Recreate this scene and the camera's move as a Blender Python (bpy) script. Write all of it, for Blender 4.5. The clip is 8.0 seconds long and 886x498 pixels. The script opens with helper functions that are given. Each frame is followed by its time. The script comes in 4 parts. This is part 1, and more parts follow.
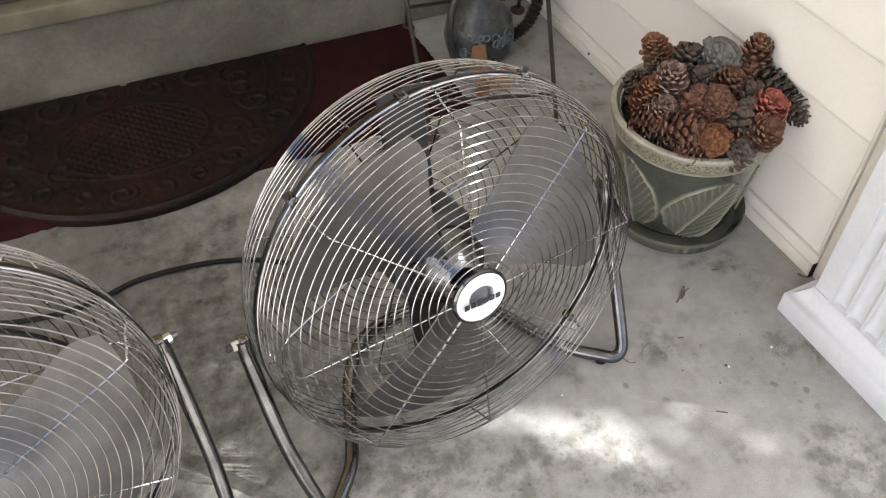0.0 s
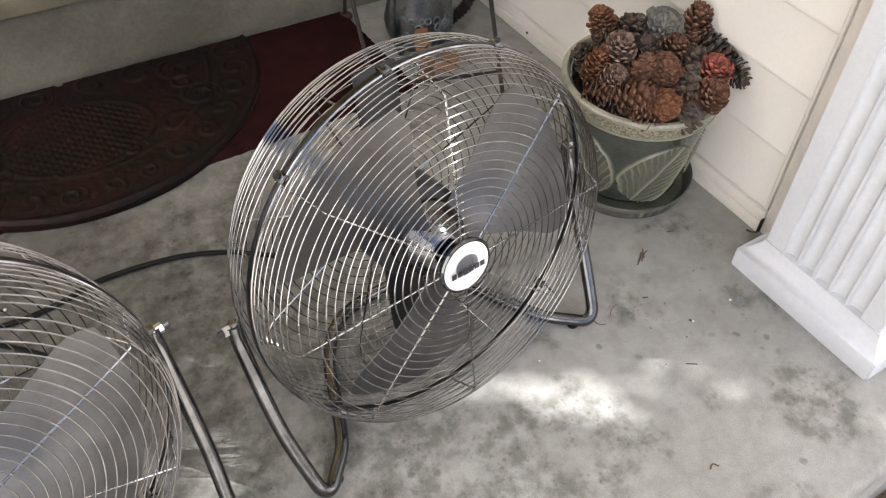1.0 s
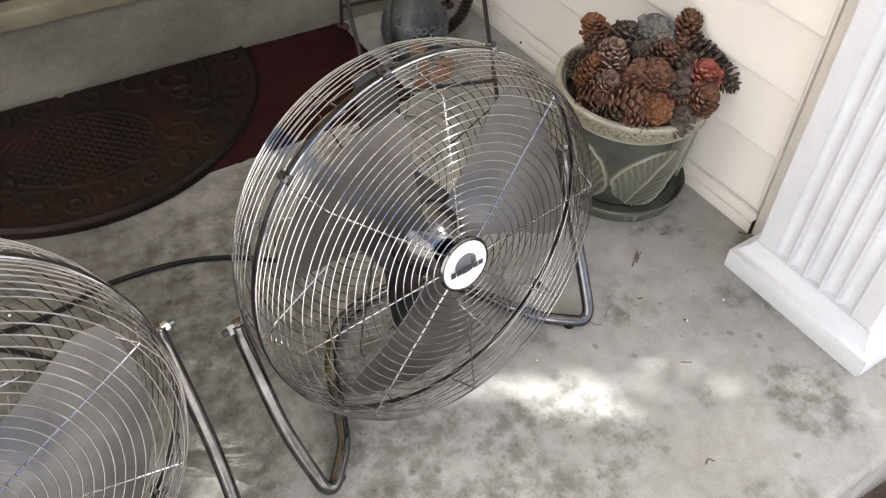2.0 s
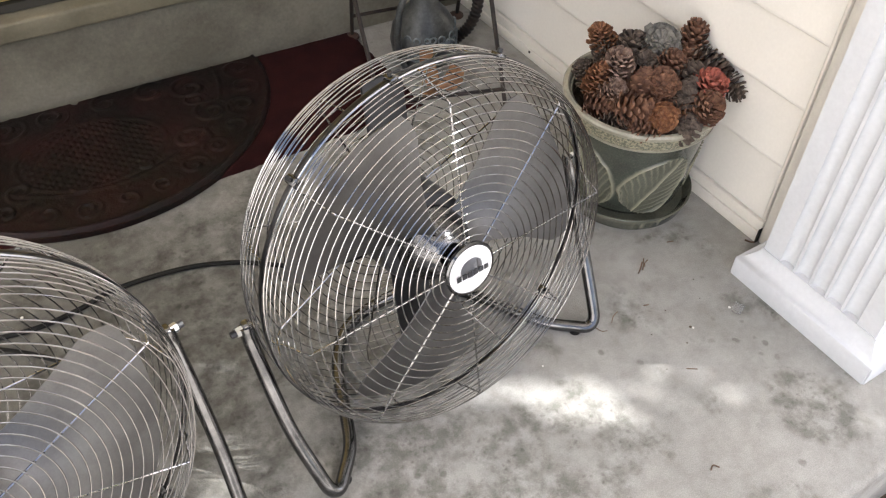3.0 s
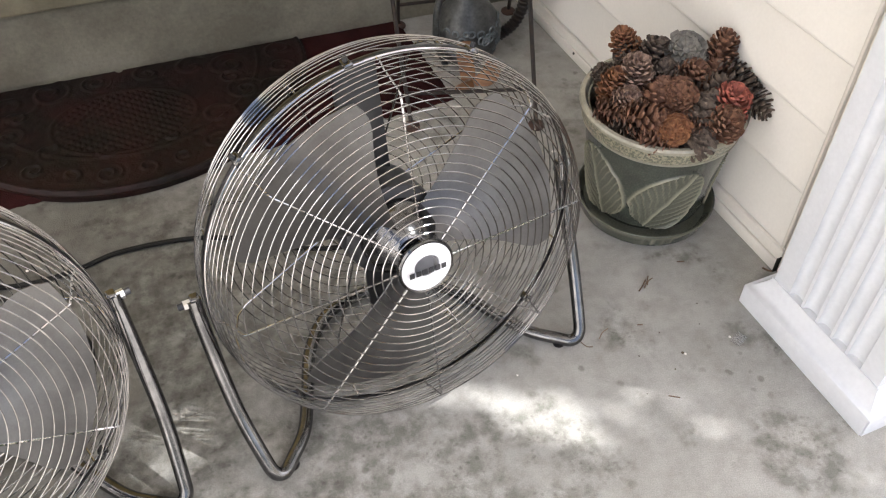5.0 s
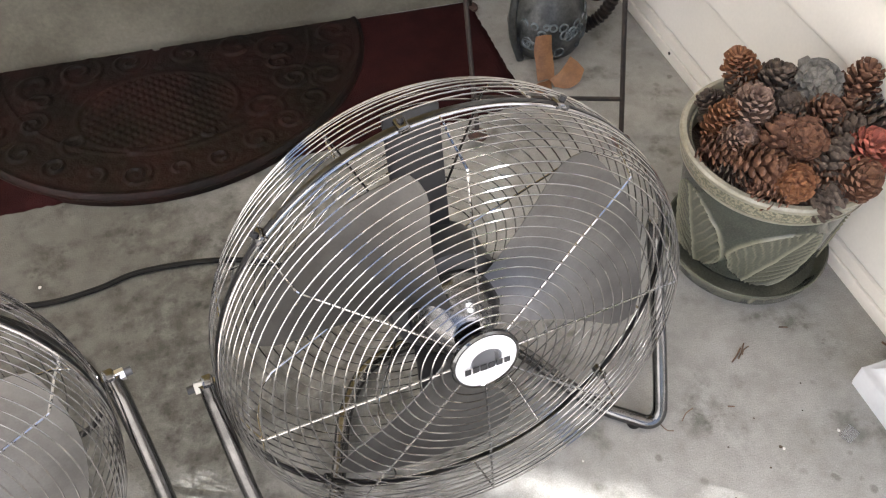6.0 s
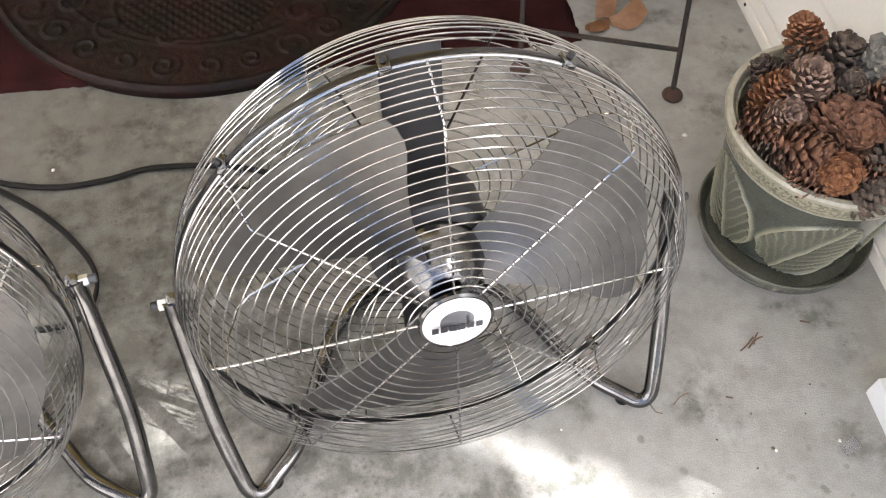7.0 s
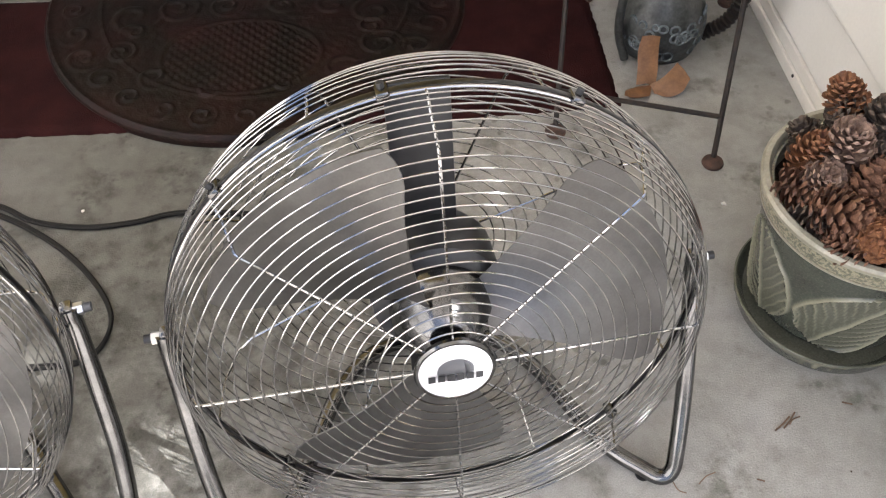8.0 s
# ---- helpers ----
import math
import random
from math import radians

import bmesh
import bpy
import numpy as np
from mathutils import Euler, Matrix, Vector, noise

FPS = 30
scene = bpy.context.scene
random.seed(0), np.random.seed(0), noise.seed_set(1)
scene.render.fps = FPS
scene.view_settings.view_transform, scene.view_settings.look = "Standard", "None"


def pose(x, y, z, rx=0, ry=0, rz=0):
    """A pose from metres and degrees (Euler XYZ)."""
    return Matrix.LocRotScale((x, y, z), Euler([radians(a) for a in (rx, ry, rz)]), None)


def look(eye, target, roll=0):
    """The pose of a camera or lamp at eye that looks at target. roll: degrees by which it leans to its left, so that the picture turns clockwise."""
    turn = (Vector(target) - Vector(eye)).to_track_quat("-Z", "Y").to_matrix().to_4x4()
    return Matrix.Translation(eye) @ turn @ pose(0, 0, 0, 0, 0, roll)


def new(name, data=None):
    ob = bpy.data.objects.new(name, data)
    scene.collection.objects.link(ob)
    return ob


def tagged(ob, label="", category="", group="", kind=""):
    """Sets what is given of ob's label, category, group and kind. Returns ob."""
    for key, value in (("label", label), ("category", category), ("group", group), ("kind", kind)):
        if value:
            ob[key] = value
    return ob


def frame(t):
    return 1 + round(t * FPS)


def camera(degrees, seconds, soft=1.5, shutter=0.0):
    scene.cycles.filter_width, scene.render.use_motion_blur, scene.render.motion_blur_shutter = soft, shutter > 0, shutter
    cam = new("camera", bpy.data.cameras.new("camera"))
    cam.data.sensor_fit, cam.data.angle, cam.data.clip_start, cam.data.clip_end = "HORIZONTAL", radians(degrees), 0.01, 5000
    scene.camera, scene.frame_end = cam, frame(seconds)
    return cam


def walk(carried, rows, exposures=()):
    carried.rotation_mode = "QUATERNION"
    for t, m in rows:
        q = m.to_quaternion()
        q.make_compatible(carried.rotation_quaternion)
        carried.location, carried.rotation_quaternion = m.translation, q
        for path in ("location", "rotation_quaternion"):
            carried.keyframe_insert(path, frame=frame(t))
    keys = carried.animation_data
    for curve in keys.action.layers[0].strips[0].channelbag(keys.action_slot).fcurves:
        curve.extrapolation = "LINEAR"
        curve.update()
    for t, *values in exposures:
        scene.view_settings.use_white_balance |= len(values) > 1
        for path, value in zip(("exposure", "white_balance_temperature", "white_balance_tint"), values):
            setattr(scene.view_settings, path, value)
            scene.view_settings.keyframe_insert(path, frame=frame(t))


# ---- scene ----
cam = camera(54.4, 8.0, soft=1.2)
PATH = [
    (0, (0.035, 0.051, 1.025), (0.633, 1.261, -0.451), 0.3),
    (0.5, (-0.015, 0.068, 1.017), (0.698, 1.213, -0.46), 1.1),
    (1, (-0.049, 0.061, 1.016), (0.716, 1.171, -0.462), 2.5),
    (1.5, (-0.064, 0.048, 1.018), (0.727, 1.158, -0.446), 2.6),
    (3, (-0.073, 0.024, 1.021), (0.706, 1.18, -0.412), 1.9),
    (3.5, (-0.071, 0.014, 1.021), (0.708, 1.18, -0.405), 1.4),
    (4, (-0.045, 0.005, 1.015), (0.699, 1.186, -0.418), 1.6),
    (4.2, (-0.023, -0.009, 1.013), (0.691, 1.192, -0.419), 1.9),
    (5.3, (0.127, -0.048, 0.999), (0.619, 1.239, -0.451), -0.6),
    (5.5, (0.142, -0.006, 0.993), (0.593, 1.272, -0.478), -0.7),
    (6, (0.172, 0.18, 0.974), (0.569, 1.387, -0.57), -0.3),
    (6.5, (0.221, 0.239, 0.957), (0.55, 1.342, -0.679), 1.9),
    (7, (0.27, 0.219, 0.958), (0.464, 1.304, -0.711), 1.2),
    (7.5, (0.292, 0.205, 0.952), (0.389, 1.35, -0.685), -1.6),
    (8, (0.32, 0.204, 0.907), (0.394, 1.463, -0.645), -1.5),
]
walk(cam, [(t, look(eye, target, roll)) for t, eye, target, roll in PATH], [(0, 1.27, 6030, 11), (0.5, 1.31, 6030, 11), (1, 1.24, 6030, 11), (1.5, 1.37, 6030, 11), (4.2, 1.38, 6030, 11), (5.3, 1.34, 6030, 11), (6.0, 1.58, 6030, 11), (6.5, 1.78, 6030, 11), (8, 1.66, 6030, 11)])

# ---- light ----
SUN = Vector((0.51, -0.318, 0.80)).normalized()
world = bpy.data.worlds.new("sky")
scene.world = world
world.use_nodes = True
wn = world.node_tree.nodes
wl = world.node_tree.links
sky = wn.new("ShaderNodeTexSky")
sky.sky_type = "NISHITA"
sky.sun_disc = False
sky.dust_density = 6.0
sky.ozone_density = 0.6
sky.sun_elevation = math.asin(SUN.z)
sky.sun_rotation = math.atan2(SUN.x, SUN.y)
wl.new(sky.outputs[0], wn["Background"].inputs[0])
wn["Background"].inputs[1].default_value = 0.14
sun_data = bpy.data.lights.new("sun", "SUN")
sun_data.energy = 3.9
sun_data.angle = radians(0.53)
sun_data.color = (1.0, 0.96, 0.90)
sun = new("sun", sun_data)
sun.matrix_world = look(SUN * 20, (0, 0, 0))


# ---- materials ----
def mat(name, base, rough=0.6, metal=0.0, second=None, scale=8.0, amount=0.5, fine=0.0, fine_scale=300.0,
        bump=0.0, bump_scale=120.0, coat=0.0, per_object=0.0, stops=(0.38, 0.62)):
    """A node material: two colours mixed by noise, fine grain, bump, and a little change from piece to piece."""
    m = bpy.data.materials.new(name)
    m.use_nodes = True
    nt = m.node_tree
    n, l = nt.nodes, nt.links
    b = n["Principled BSDF"]
    b.inputs["Roughness"].default_value = rough
    b.inputs["Metallic"].default_value = metal
    b.inputs["Coat Weight"].default_value = coat
    co = n.new("ShaderNodeTexCoord").outputs["Object"]
    colour = None
    if second:
        no = n.new("ShaderNodeTexNoise")
        no.inputs["Scale"].default_value = scale
        no.inputs["Detail"].default_value = 8
        no.inputs["Roughness"].default_value = 0.65
        l.new(co, no.inputs["Vector"])
        rp = n.new("ShaderNodeValToRGB")
        rp.color_ramp.elements[0].position, rp.color_ramp.elements[1].position = stops
        rp.color_ramp.elements[0].color = (*base, 1)
        rp.color_ramp.elements[1].color = (*second, 1)
        l.new(no.outputs["Fac"], rp.inputs["Fac"])
        colour = rp.outputs["Color"]
        rr = n.new("ShaderNodeMapRange")
        rr.inputs["To Min"].default_value = max(0.02, rough - 0.12 * amount)
        rr.inputs["To Max"].default_value = min(1.0, rough + 0.12 * amount)
        l.new(no.outputs["Fac"], rr.inputs["Value"])
        l.new(rr.outputs[0], b.inputs["Roughness"])
    if colour is None:
        rgb = n.new("ShaderNodeRGB")
        rgb.outputs[0].default_value = (*base, 1)
        colour = rgb.outputs[0]
    if fine:
        nf = n.new("ShaderNodeTexNoise")
        nf.inputs["Scale"].default_value = fine_scale
        nf.inputs["Detail"].default_value = 4
        l.new(co, nf.inputs["Vector"])
        mr = n.new("ShaderNodeMapRange")
        mr.inputs["From Min"].default_value, mr.inputs["From Max"].default_value = 0.3, 0.7
        mr.inputs["To Min"].default_value, mr.inputs["To Max"].default_value = 1 - fine, 1 + fine
        l.new(nf.outputs["Fac"], mr.inputs["Value"])
        mx = n.new("ShaderNodeVectorMath")
        mx.operation = "SCALE"
        l.new(colour, mx.inputs[0])
        l.new(mr.outputs[0], mx.inputs["Scale"])
        colour = mx.outputs[0]
    if per_object:
        oi = n.new("ShaderNodeObjectInfo")
        mr = n.new("ShaderNodeMapRange")
        mr.inputs["To Min"].default_value, mr.inputs["To Max"].default_value = 1 - per_object, 1 + per_object
        l.new(oi.outputs["Random"], mr.inputs["Value"])
        mx = n.new("ShaderNodeVectorMath")
        mx.operation = "SCALE"
        l.new(colour, mx.inputs[0])
        l.new(mr.outputs[0], mx.inputs["Scale"])
        colour = mx.outputs[0]
    l.new(colour, b.inputs["Base Color"])
    if bump:
        nb = n.new("ShaderNodeTexNoise")
        nb.inputs["Scale"].default_value = bump_scale
        nb.inputs["Detail"].default_value = 6
        l.new(co, nb.inputs["Vector"])
        bp = n.new("ShaderNodeBump")
        bp.inputs["Strength"].default_value = bump
        bp.inputs["Distance"].default_value = 0.002
        l.new(nb.outputs["Fac"], bp.inputs["Height"])
        l.new(bp.outputs[0], b.inputs["Normal"])
    return m


def concrete_material():
    """Grey porch concrete: broad tone, blotches, dark spots and fine sand."""
    m = mat("porch_concrete", (0.288, 0.279, 0.254), 0.8, 0, (0.385, 0.376, 0.350), 5.0, 0.6, 0.16, 620.0, 0.5, 420.0, stops=(0.3, 0.7))
    n, l = m.node_tree.nodes, m.node_tree.links
    b = n["Principled BSDF"]
    src = b.inputs["Base Color"].links[0].from_socket
    co = n.new("ShaderNodeTexCoord").outputs["Object"]
    # broad mottles of dirt
    big = n.new("ShaderNodeTexNoise")
    big.inputs["Scale"].default_value = 26.0
    big.inputs["Detail"].default_value = 9
    big.inputs["Roughness"].default_value = 0.7
    l.new(co, big.inputs["Vector"])
    r1 = n.new("ShaderNodeValToRGB")
    r1.color_ramp.elements[0].position, r1.color_ramp.elements[1].position = 0.33, 0.58
    r1.color_ramp.elements[0].color, r1.color_ramp.elements[1].color = (0.78, 0.77, 0.75, 1), (1, 1, 1, 1)
    l.new(big.outputs["Fac"], r1.inputs["Fac"])
    m1 = n.new("ShaderNodeMix")
    m1.data_type, m1.blend_type = "RGBA", "MULTIPLY"
    m1.inputs["Factor"].default_value = 1.0
    l.new(src, m1.inputs["A"])
    l.new(r1.outputs["Color"], m1.inputs["B"])
    # small dark spots
    sp = n.new("ShaderNodeTexVoronoi")
    sp.inputs["Scale"].default_value = 34.0
    sp.inputs["Randomness"].default_value = 1.0
    wob = n.new("ShaderNodeTexNoise")
    wob.inputs["Scale"].default_value = 60.0
    l.new(co, wob.inputs["Vector"])
    ad = n.new("ShaderNodeVectorMath")
    ad.operation = "MULTIPLY_ADD"
    l.new(wob.outputs["Color"], ad.inputs[0])
    ad.inputs[1].default_value = (0.012, 0.012, 0.0)
    l.new(co, ad.inputs[2])
    l.new(ad.outputs[0], sp.inputs["Vector"])
    r2 = n.new("ShaderNodeValToRGB")
    r2.color_ramp.elements[0].position, r2.color_ramp.elements[1].position = 0.13, 0.22
    r2.color_ramp.elements[0].color, r2.color_ramp.elements[1].color = (0.62, 0.615, 0.59, 1), (1, 1, 1, 1)
    l.new(sp.outputs["Distance"], r2.inputs["Fac"])
    # spots gather in patches
    gate = n.new("ShaderNodeTexNoise")
    gate.inputs["Scale"].default_value = 6.0
    l.new(co, gate.inputs["Vector"])
    g = n.new("ShaderNodeMapRange")
    g.inputs["From Min"].default_value, g.inputs["From Max"].default_value = 0.47, 0.62
    l.new(gate.outputs["Fac"], g.inputs["Value"])
    sp2 = n.new("ShaderNodeTexVoronoi")
    sp2.inputs["Scale"].default_value = 95.0
    l.new(ad.outputs[0], sp2.inputs["Vector"])
    r3 = n.new("ShaderNodeValToRGB")
    r3.color_ramp.elements[0].position, r3.color_ramp.elements[1].position = 0.04, 0.34
    r3.color_ramp.elements[0].color, r3.color_ramp.elements[1].color = (0.66, 0.655, 0.63, 1), (1, 1, 1, 1)
    l.new(sp2.outputs["Distance"], r3.inputs["Fac"])
    gate2 = n.new("ShaderNodeTexNoise")
    gate2.inputs["Scale"].default_value = 11.0
    gate2.inputs["Detail"].default_value = 4
    l.new(ad.outputs[0], gate2.inputs["Vector"])
    g2 = n.new("ShaderNodeMapRange")
    g2.inputs["From Min"].default_value, g2.inputs["From Max"].default_value = 0.52, 0.66
    level = gate2.outputs["Fac"]
    for place, reach, boost in (((0.08, 0.84, 0), 0.42, 0.30), ((0.25, 0.48, 0), 0.24, 0.20), ((0.76, 0.31, 0), 0.12, 0.20), ((0.43, 0.37, 0), 0.15, 0.20)):
        dist = n.new("ShaderNodeVectorMath")
        dist.operation = "DISTANCE"
        l.new(co, dist.inputs[0])
        dist.inputs[1].default_value = place
        fall = n.new("ShaderNodeMapRange")
        fall.inputs["From Min"].default_value, fall.inputs["From Max"].default_value = reach, 0.0
        fall.inputs["To Min"].default_value, fall.inputs["To Max"].default_value = 0.0, boost
        l.new(dist.outputs["Value"], fall.inputs["Value"])
        plus = n.new("ShaderNodeMath")
        l.new(level, plus.inputs[0])
        l.new(fall.outputs[0], plus.inputs[1])
        level = plus.outputs[0]
    l.new(level, g2.inputs["Value"])
    m3 = n.new("ShaderNodeMix")
    m3.data_type, m3.blend_type = "RGBA", "MULTIPLY"
    l.new(g2.outputs[0], m3.inputs["Factor"])
    l.new(m1.outputs["Result"], m3.inputs["A"])
    l.new(r3.outputs["Color"], m3.inputs["B"])
    # soft greenish grime in the same patches
    grime = n.new("ShaderNodeTexNoise")
    grime.inputs["Scale"].default_value = 34.0
    grime.inputs["Detail"].default_value = 7
    grime.inputs["Roughness"].default_value = 0.6
    l.new(co, grime.inputs["Vector"])
    r4 = n.new("ShaderNodeValToRGB")
    r4.color_ramp.elements[0].position, r4.color_ramp.elements[1].position = 0.40, 0.60
    r4.color_ramp.elements[0].color, r4.color_ramp.elements[1].color = (0.53, 0.53, 0.50, 1), (1, 1, 1, 1)
    l.new(grime.outputs["Fac"], r4.inputs["Fac"])
    g4 = n.new("ShaderNodeMapRange")
    g4.inputs["From Min"].default_value, g4.inputs["From Max"].default_value = 0.54, 0.66
    l.new(level, g4.inputs["Value"])
    m4 = n.new("ShaderNodeMix")
    m4.data_type, m4.blend_type = "RGBA", "MULTIPLY"
    l.new(g4.outputs[0], m4.inputs["Factor"])
    l.new(m3.outputs["Result"], m4.inputs["A"])
    l.new(r4.outputs["Color"], m4.inputs["B"])
    m1 = m4
    m2 = n.new("ShaderNodeMix")
    m2.data_type, m2.blend_type = "RGBA", "MULTIPLY"
    l.new(g.outputs[0], m2.inputs["Factor"])
    l.new(m1.outputs["Result"], m2.inputs["A"])
    l.new(r2.outputs["Color"], m2.inputs["B"])
    # shade over the left back, put into the colour with some grime, ragged edge
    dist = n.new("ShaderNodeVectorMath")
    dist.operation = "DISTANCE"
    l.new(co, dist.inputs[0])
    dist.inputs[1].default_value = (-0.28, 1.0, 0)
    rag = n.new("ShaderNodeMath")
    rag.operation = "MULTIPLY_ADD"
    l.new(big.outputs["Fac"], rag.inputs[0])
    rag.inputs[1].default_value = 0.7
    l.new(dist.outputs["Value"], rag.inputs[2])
    left_shade = n.new("ShaderNodeMapRange")
    left_shade.inputs["From Min"].default_value, left_shade.inputs["From Max"].default_value = 1.18, 0.66
    l.new(rag.outputs[0], left_shade.inputs["Value"])
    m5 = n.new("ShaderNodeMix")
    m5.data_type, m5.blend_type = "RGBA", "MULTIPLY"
    l.new(left_shade.outputs[0], m5.inputs["Factor"])
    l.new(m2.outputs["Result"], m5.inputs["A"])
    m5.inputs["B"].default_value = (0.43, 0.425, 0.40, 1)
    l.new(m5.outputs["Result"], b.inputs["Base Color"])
    return m


def leaf_relief_material(name, ground, ridge):
    """Green glaze that thins to cream on the raised leaf edges, with glaze flecks."""
    m = mat(name, ground, 0.22, 0, tuple(c * 1.5 for c in ground), 18.0, 0.5, 0.18, 420.0, 0.08, 200.0, coat=0.4)
    n, l = m.node_tree.nodes, m.node_tree.links
    b = n["Principled BSDF"]
    src = b.inputs["Base Color"].links[0].from_socket
    at = n.new("ShaderNodeAttribute")
    at.attribute_name = "relief"
    mx = n.new("ShaderNodeMix")
    mx.data_type = "RGBA"
    no = n.new("ShaderNodeTexNoise")
    no.inputs["Scale"].default_value = 90.0
    ma = n.new("ShaderNodeMath")
    ma.operation = "MULTIPLY_ADD"
    ma.use_clamp = True
    l.new(no.outputs["Fac"], ma.inputs[0])
    ma.inputs[1].default_value = 0.5
    ma.inputs[2].default_value = -0.25
    ad = n.new("ShaderNodeMath")
    ad.operation = "ADD"
    ad.use_clamp = True
    l.new(ma.outputs[0], ad.inputs[0])
    l.new(at.outputs["Fac"], ad.inputs[1])
    l.new(ad.outputs[0], mx.inputs["Factor"])
    l.new(src, mx.inputs["A"])
    mx.inputs["B"].default_value = (*ridge, 1)
    l.new(mx.outputs["Result"], b.inputs["Base Color"])
    return m


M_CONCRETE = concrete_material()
M_CHROME = mat("chromed_wire", (0.46, 0.455, 0.45), 0.11, 1.0, (0.34, 0.335, 0.33), 30.0, 0.5)
M_TUBE = mat("chromed_tube", (0.21, 0.209, 0.21), 0.17, 1.0, (0.12, 0.119, 0.12), 25.0, 0.6)
M_ZINC = mat("zinc_plated_nut", (0.68, 0.68, 0.67), 0.34, 1.0, (0.55, 0.55, 0.54), 60.0, 0.5)
M_BAND = mat("dark_steel_band", (0.05, 0.05, 0.053), 0.30, 1.0, (0.09, 0.09, 0.094), 30.0, 0.6)
M_ALU = mat("brushed_aluminium", (0.16, 0.157, 0.153), 0.42, 1.0, (0.115, 0.112, 0.109), 14.0, 0.6, 0.05, 500.0, 0.05, 300.0)
M_MOTOR = mat("black_motor_paint", (0.018, 0.018, 0.02), 0.45, 0, (0.03, 0.03, 0.032), 20.0)
M_BADGE = mat("white_badge_enamel", (0.78, 0.77, 0.78), 0.3, 0, (0.72, 0.71, 0.72), 60.0)
M_BADGE_GREY = mat("grey_badge_print", (0.40, 0.40, 0.42), 0.4)
M_BLACK = mat("black_rubber", (0.005, 0.0047, 0.0044), 0.6, 0, (0.009, 0.008, 0.007), 40.0)
M_SIDING = mat("cream_vinyl_siding", (0.765, 0.738, 0.682), 0.5, 0, (0.80, 0.774, 0.72), 3.0, 0.4, 0.02, 200.0, 0.06, 60.0)
M_TRIM = mat("cream_trim", (0.70, 0.668, 0.605), 0.5, 0, (0.75, 0.718, 0.655), 9.0, 0.4, 0.03, 200.0, 0.05, 90.0)
M_WHITE = mat("white_column_paint", (0.60, 0.615, 0.64), 0.45, 0, (0.66, 0.675, 0.70), 9.0, 0.4, 0.03, 140.0, 0.08, 160.0)
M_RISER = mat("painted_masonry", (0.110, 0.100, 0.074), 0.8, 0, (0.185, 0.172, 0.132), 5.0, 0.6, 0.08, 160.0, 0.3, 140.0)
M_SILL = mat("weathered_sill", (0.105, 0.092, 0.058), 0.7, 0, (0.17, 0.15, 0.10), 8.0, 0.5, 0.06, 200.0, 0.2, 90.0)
M_DOOR = mat("ochre_stained_wood", (0.30, 0.22, 0.07), 0.5, 0, (0.40, 0.30, 0.11), 12.0, 0.5, 0.06, 160.0, 0.1, 90.0)
M_DARK = mat("dark_gap", (0.03, 0.027, 0.02), 0.8)
M_CEIL = mat("white_ceiling_paint", (0.80, 0.79, 0.77), 0.7, 0, (0.84, 0.83, 0.81), 2.0, 0.3, 0.02, 100.0)
M_REDMAT = mat("red_carpet_pile", (0.019, 0.0054, 0.0054), 0.95, 0, (0.030, 0.0088, 0.0085), 16.0, 0.4, 0.35, 700.0, 0.9, 700.0)
M_HALFMAT = mat("dark_rubber_mat", (0.0060, 0.0042, 0.0032), 0.48, 0, (0.017, 0.0055, 0.0046), 11.0, 0.7, 0.3, 300.0, 0.4, 260.0, stops=(0.42, 0.66))
M_BLACK.node_tree.nodes["Principled BSDF"].inputs["Specular IOR Level"].default_value = 0.25
for dull in (M_HALFMAT, M_REDMAT):
    dull.node_tree.nodes["Principled BSDF"].inputs["Specular IOR Level"].default_value = 0.08 if dull is M_REDMAT else 0.20
M_POT = leaf_relief_material("green_glaze", (0.041, 0.046, 0.036), (0.33, 0.315, 0.225))
M_SAUCER = leaf_relief_material("olive_glaze", (0.075, 0.077, 0.058), (0.30, 0.28, 0.20))
M_RIM = mat("speckled_glaze", (0.12, 0.125, 0.085), 0.3, 0, (0.36, 0.33, 0.23), 260.0, 0.5, 0.15, 700.0, 0.5, 260.0, coat=0.3, stops=(0.45, 0.55))
M_RIMEDGE = mat("worn_glaze_edge", (0.27, 0.255, 0.19), 0.3, 0, (0.40, 0.37, 0.29), 40.0, 0.5, 0.08, 300.0, coat=0.3)
M_SOIL = mat("dark_pot_soil", (0.03, 0.022, 0.016), 0.95, 0, (0.06, 0.045, 0.03), 60.0, 0.5, 0.3, 300.0, 1.0, 160.0)
M_IRON = mat("dark_wrought_iron", (0.020, 0.018, 0.017), 0.5, 0.5, (0.042, 0.030, 0.023), 60.0, 0.6, 0.1, 400.0, 0.3, 300.0)
M_RUST = mat("rusty_iron_foot", (0.09, 0.045, 0.03), 0.8, 0.2, (0.055, 0.035, 0.028), 90.0, 0.5, 0.2, 500.0, 0.5, 300.0)
M_JUG = mat("blue_grey_glaze", (0.020, 0.021, 0.020), 0.42, 0, (0.075, 0.078, 0.074), 34.0, 0.5, 0.25, 200.0, 0.4, 120.0, coat=0.05)
M_JUGDOT = mat("pale_blue_slip", (0.06, 0.074, 0.082), 0.35, 0, (0.13, 0.15, 0.16), 60.0, 0.5, coat=0.5)
M_AMBER = mat("amber_dried_leaf", (0.14, 0.062, 0.023), 0.5, 0, (0.235, 0.112, 0.044), 30.0, 0.5, 0.12, 300.0, 0.3, 120.0)
M_MULCH = mat("bark_mulch", (0.045, 0.032, 0.022), 0.95, 0, (0.10, 0.075, 0.05), 30.0, 0.5, 0.3, 200.0, 1.0, 60.0)
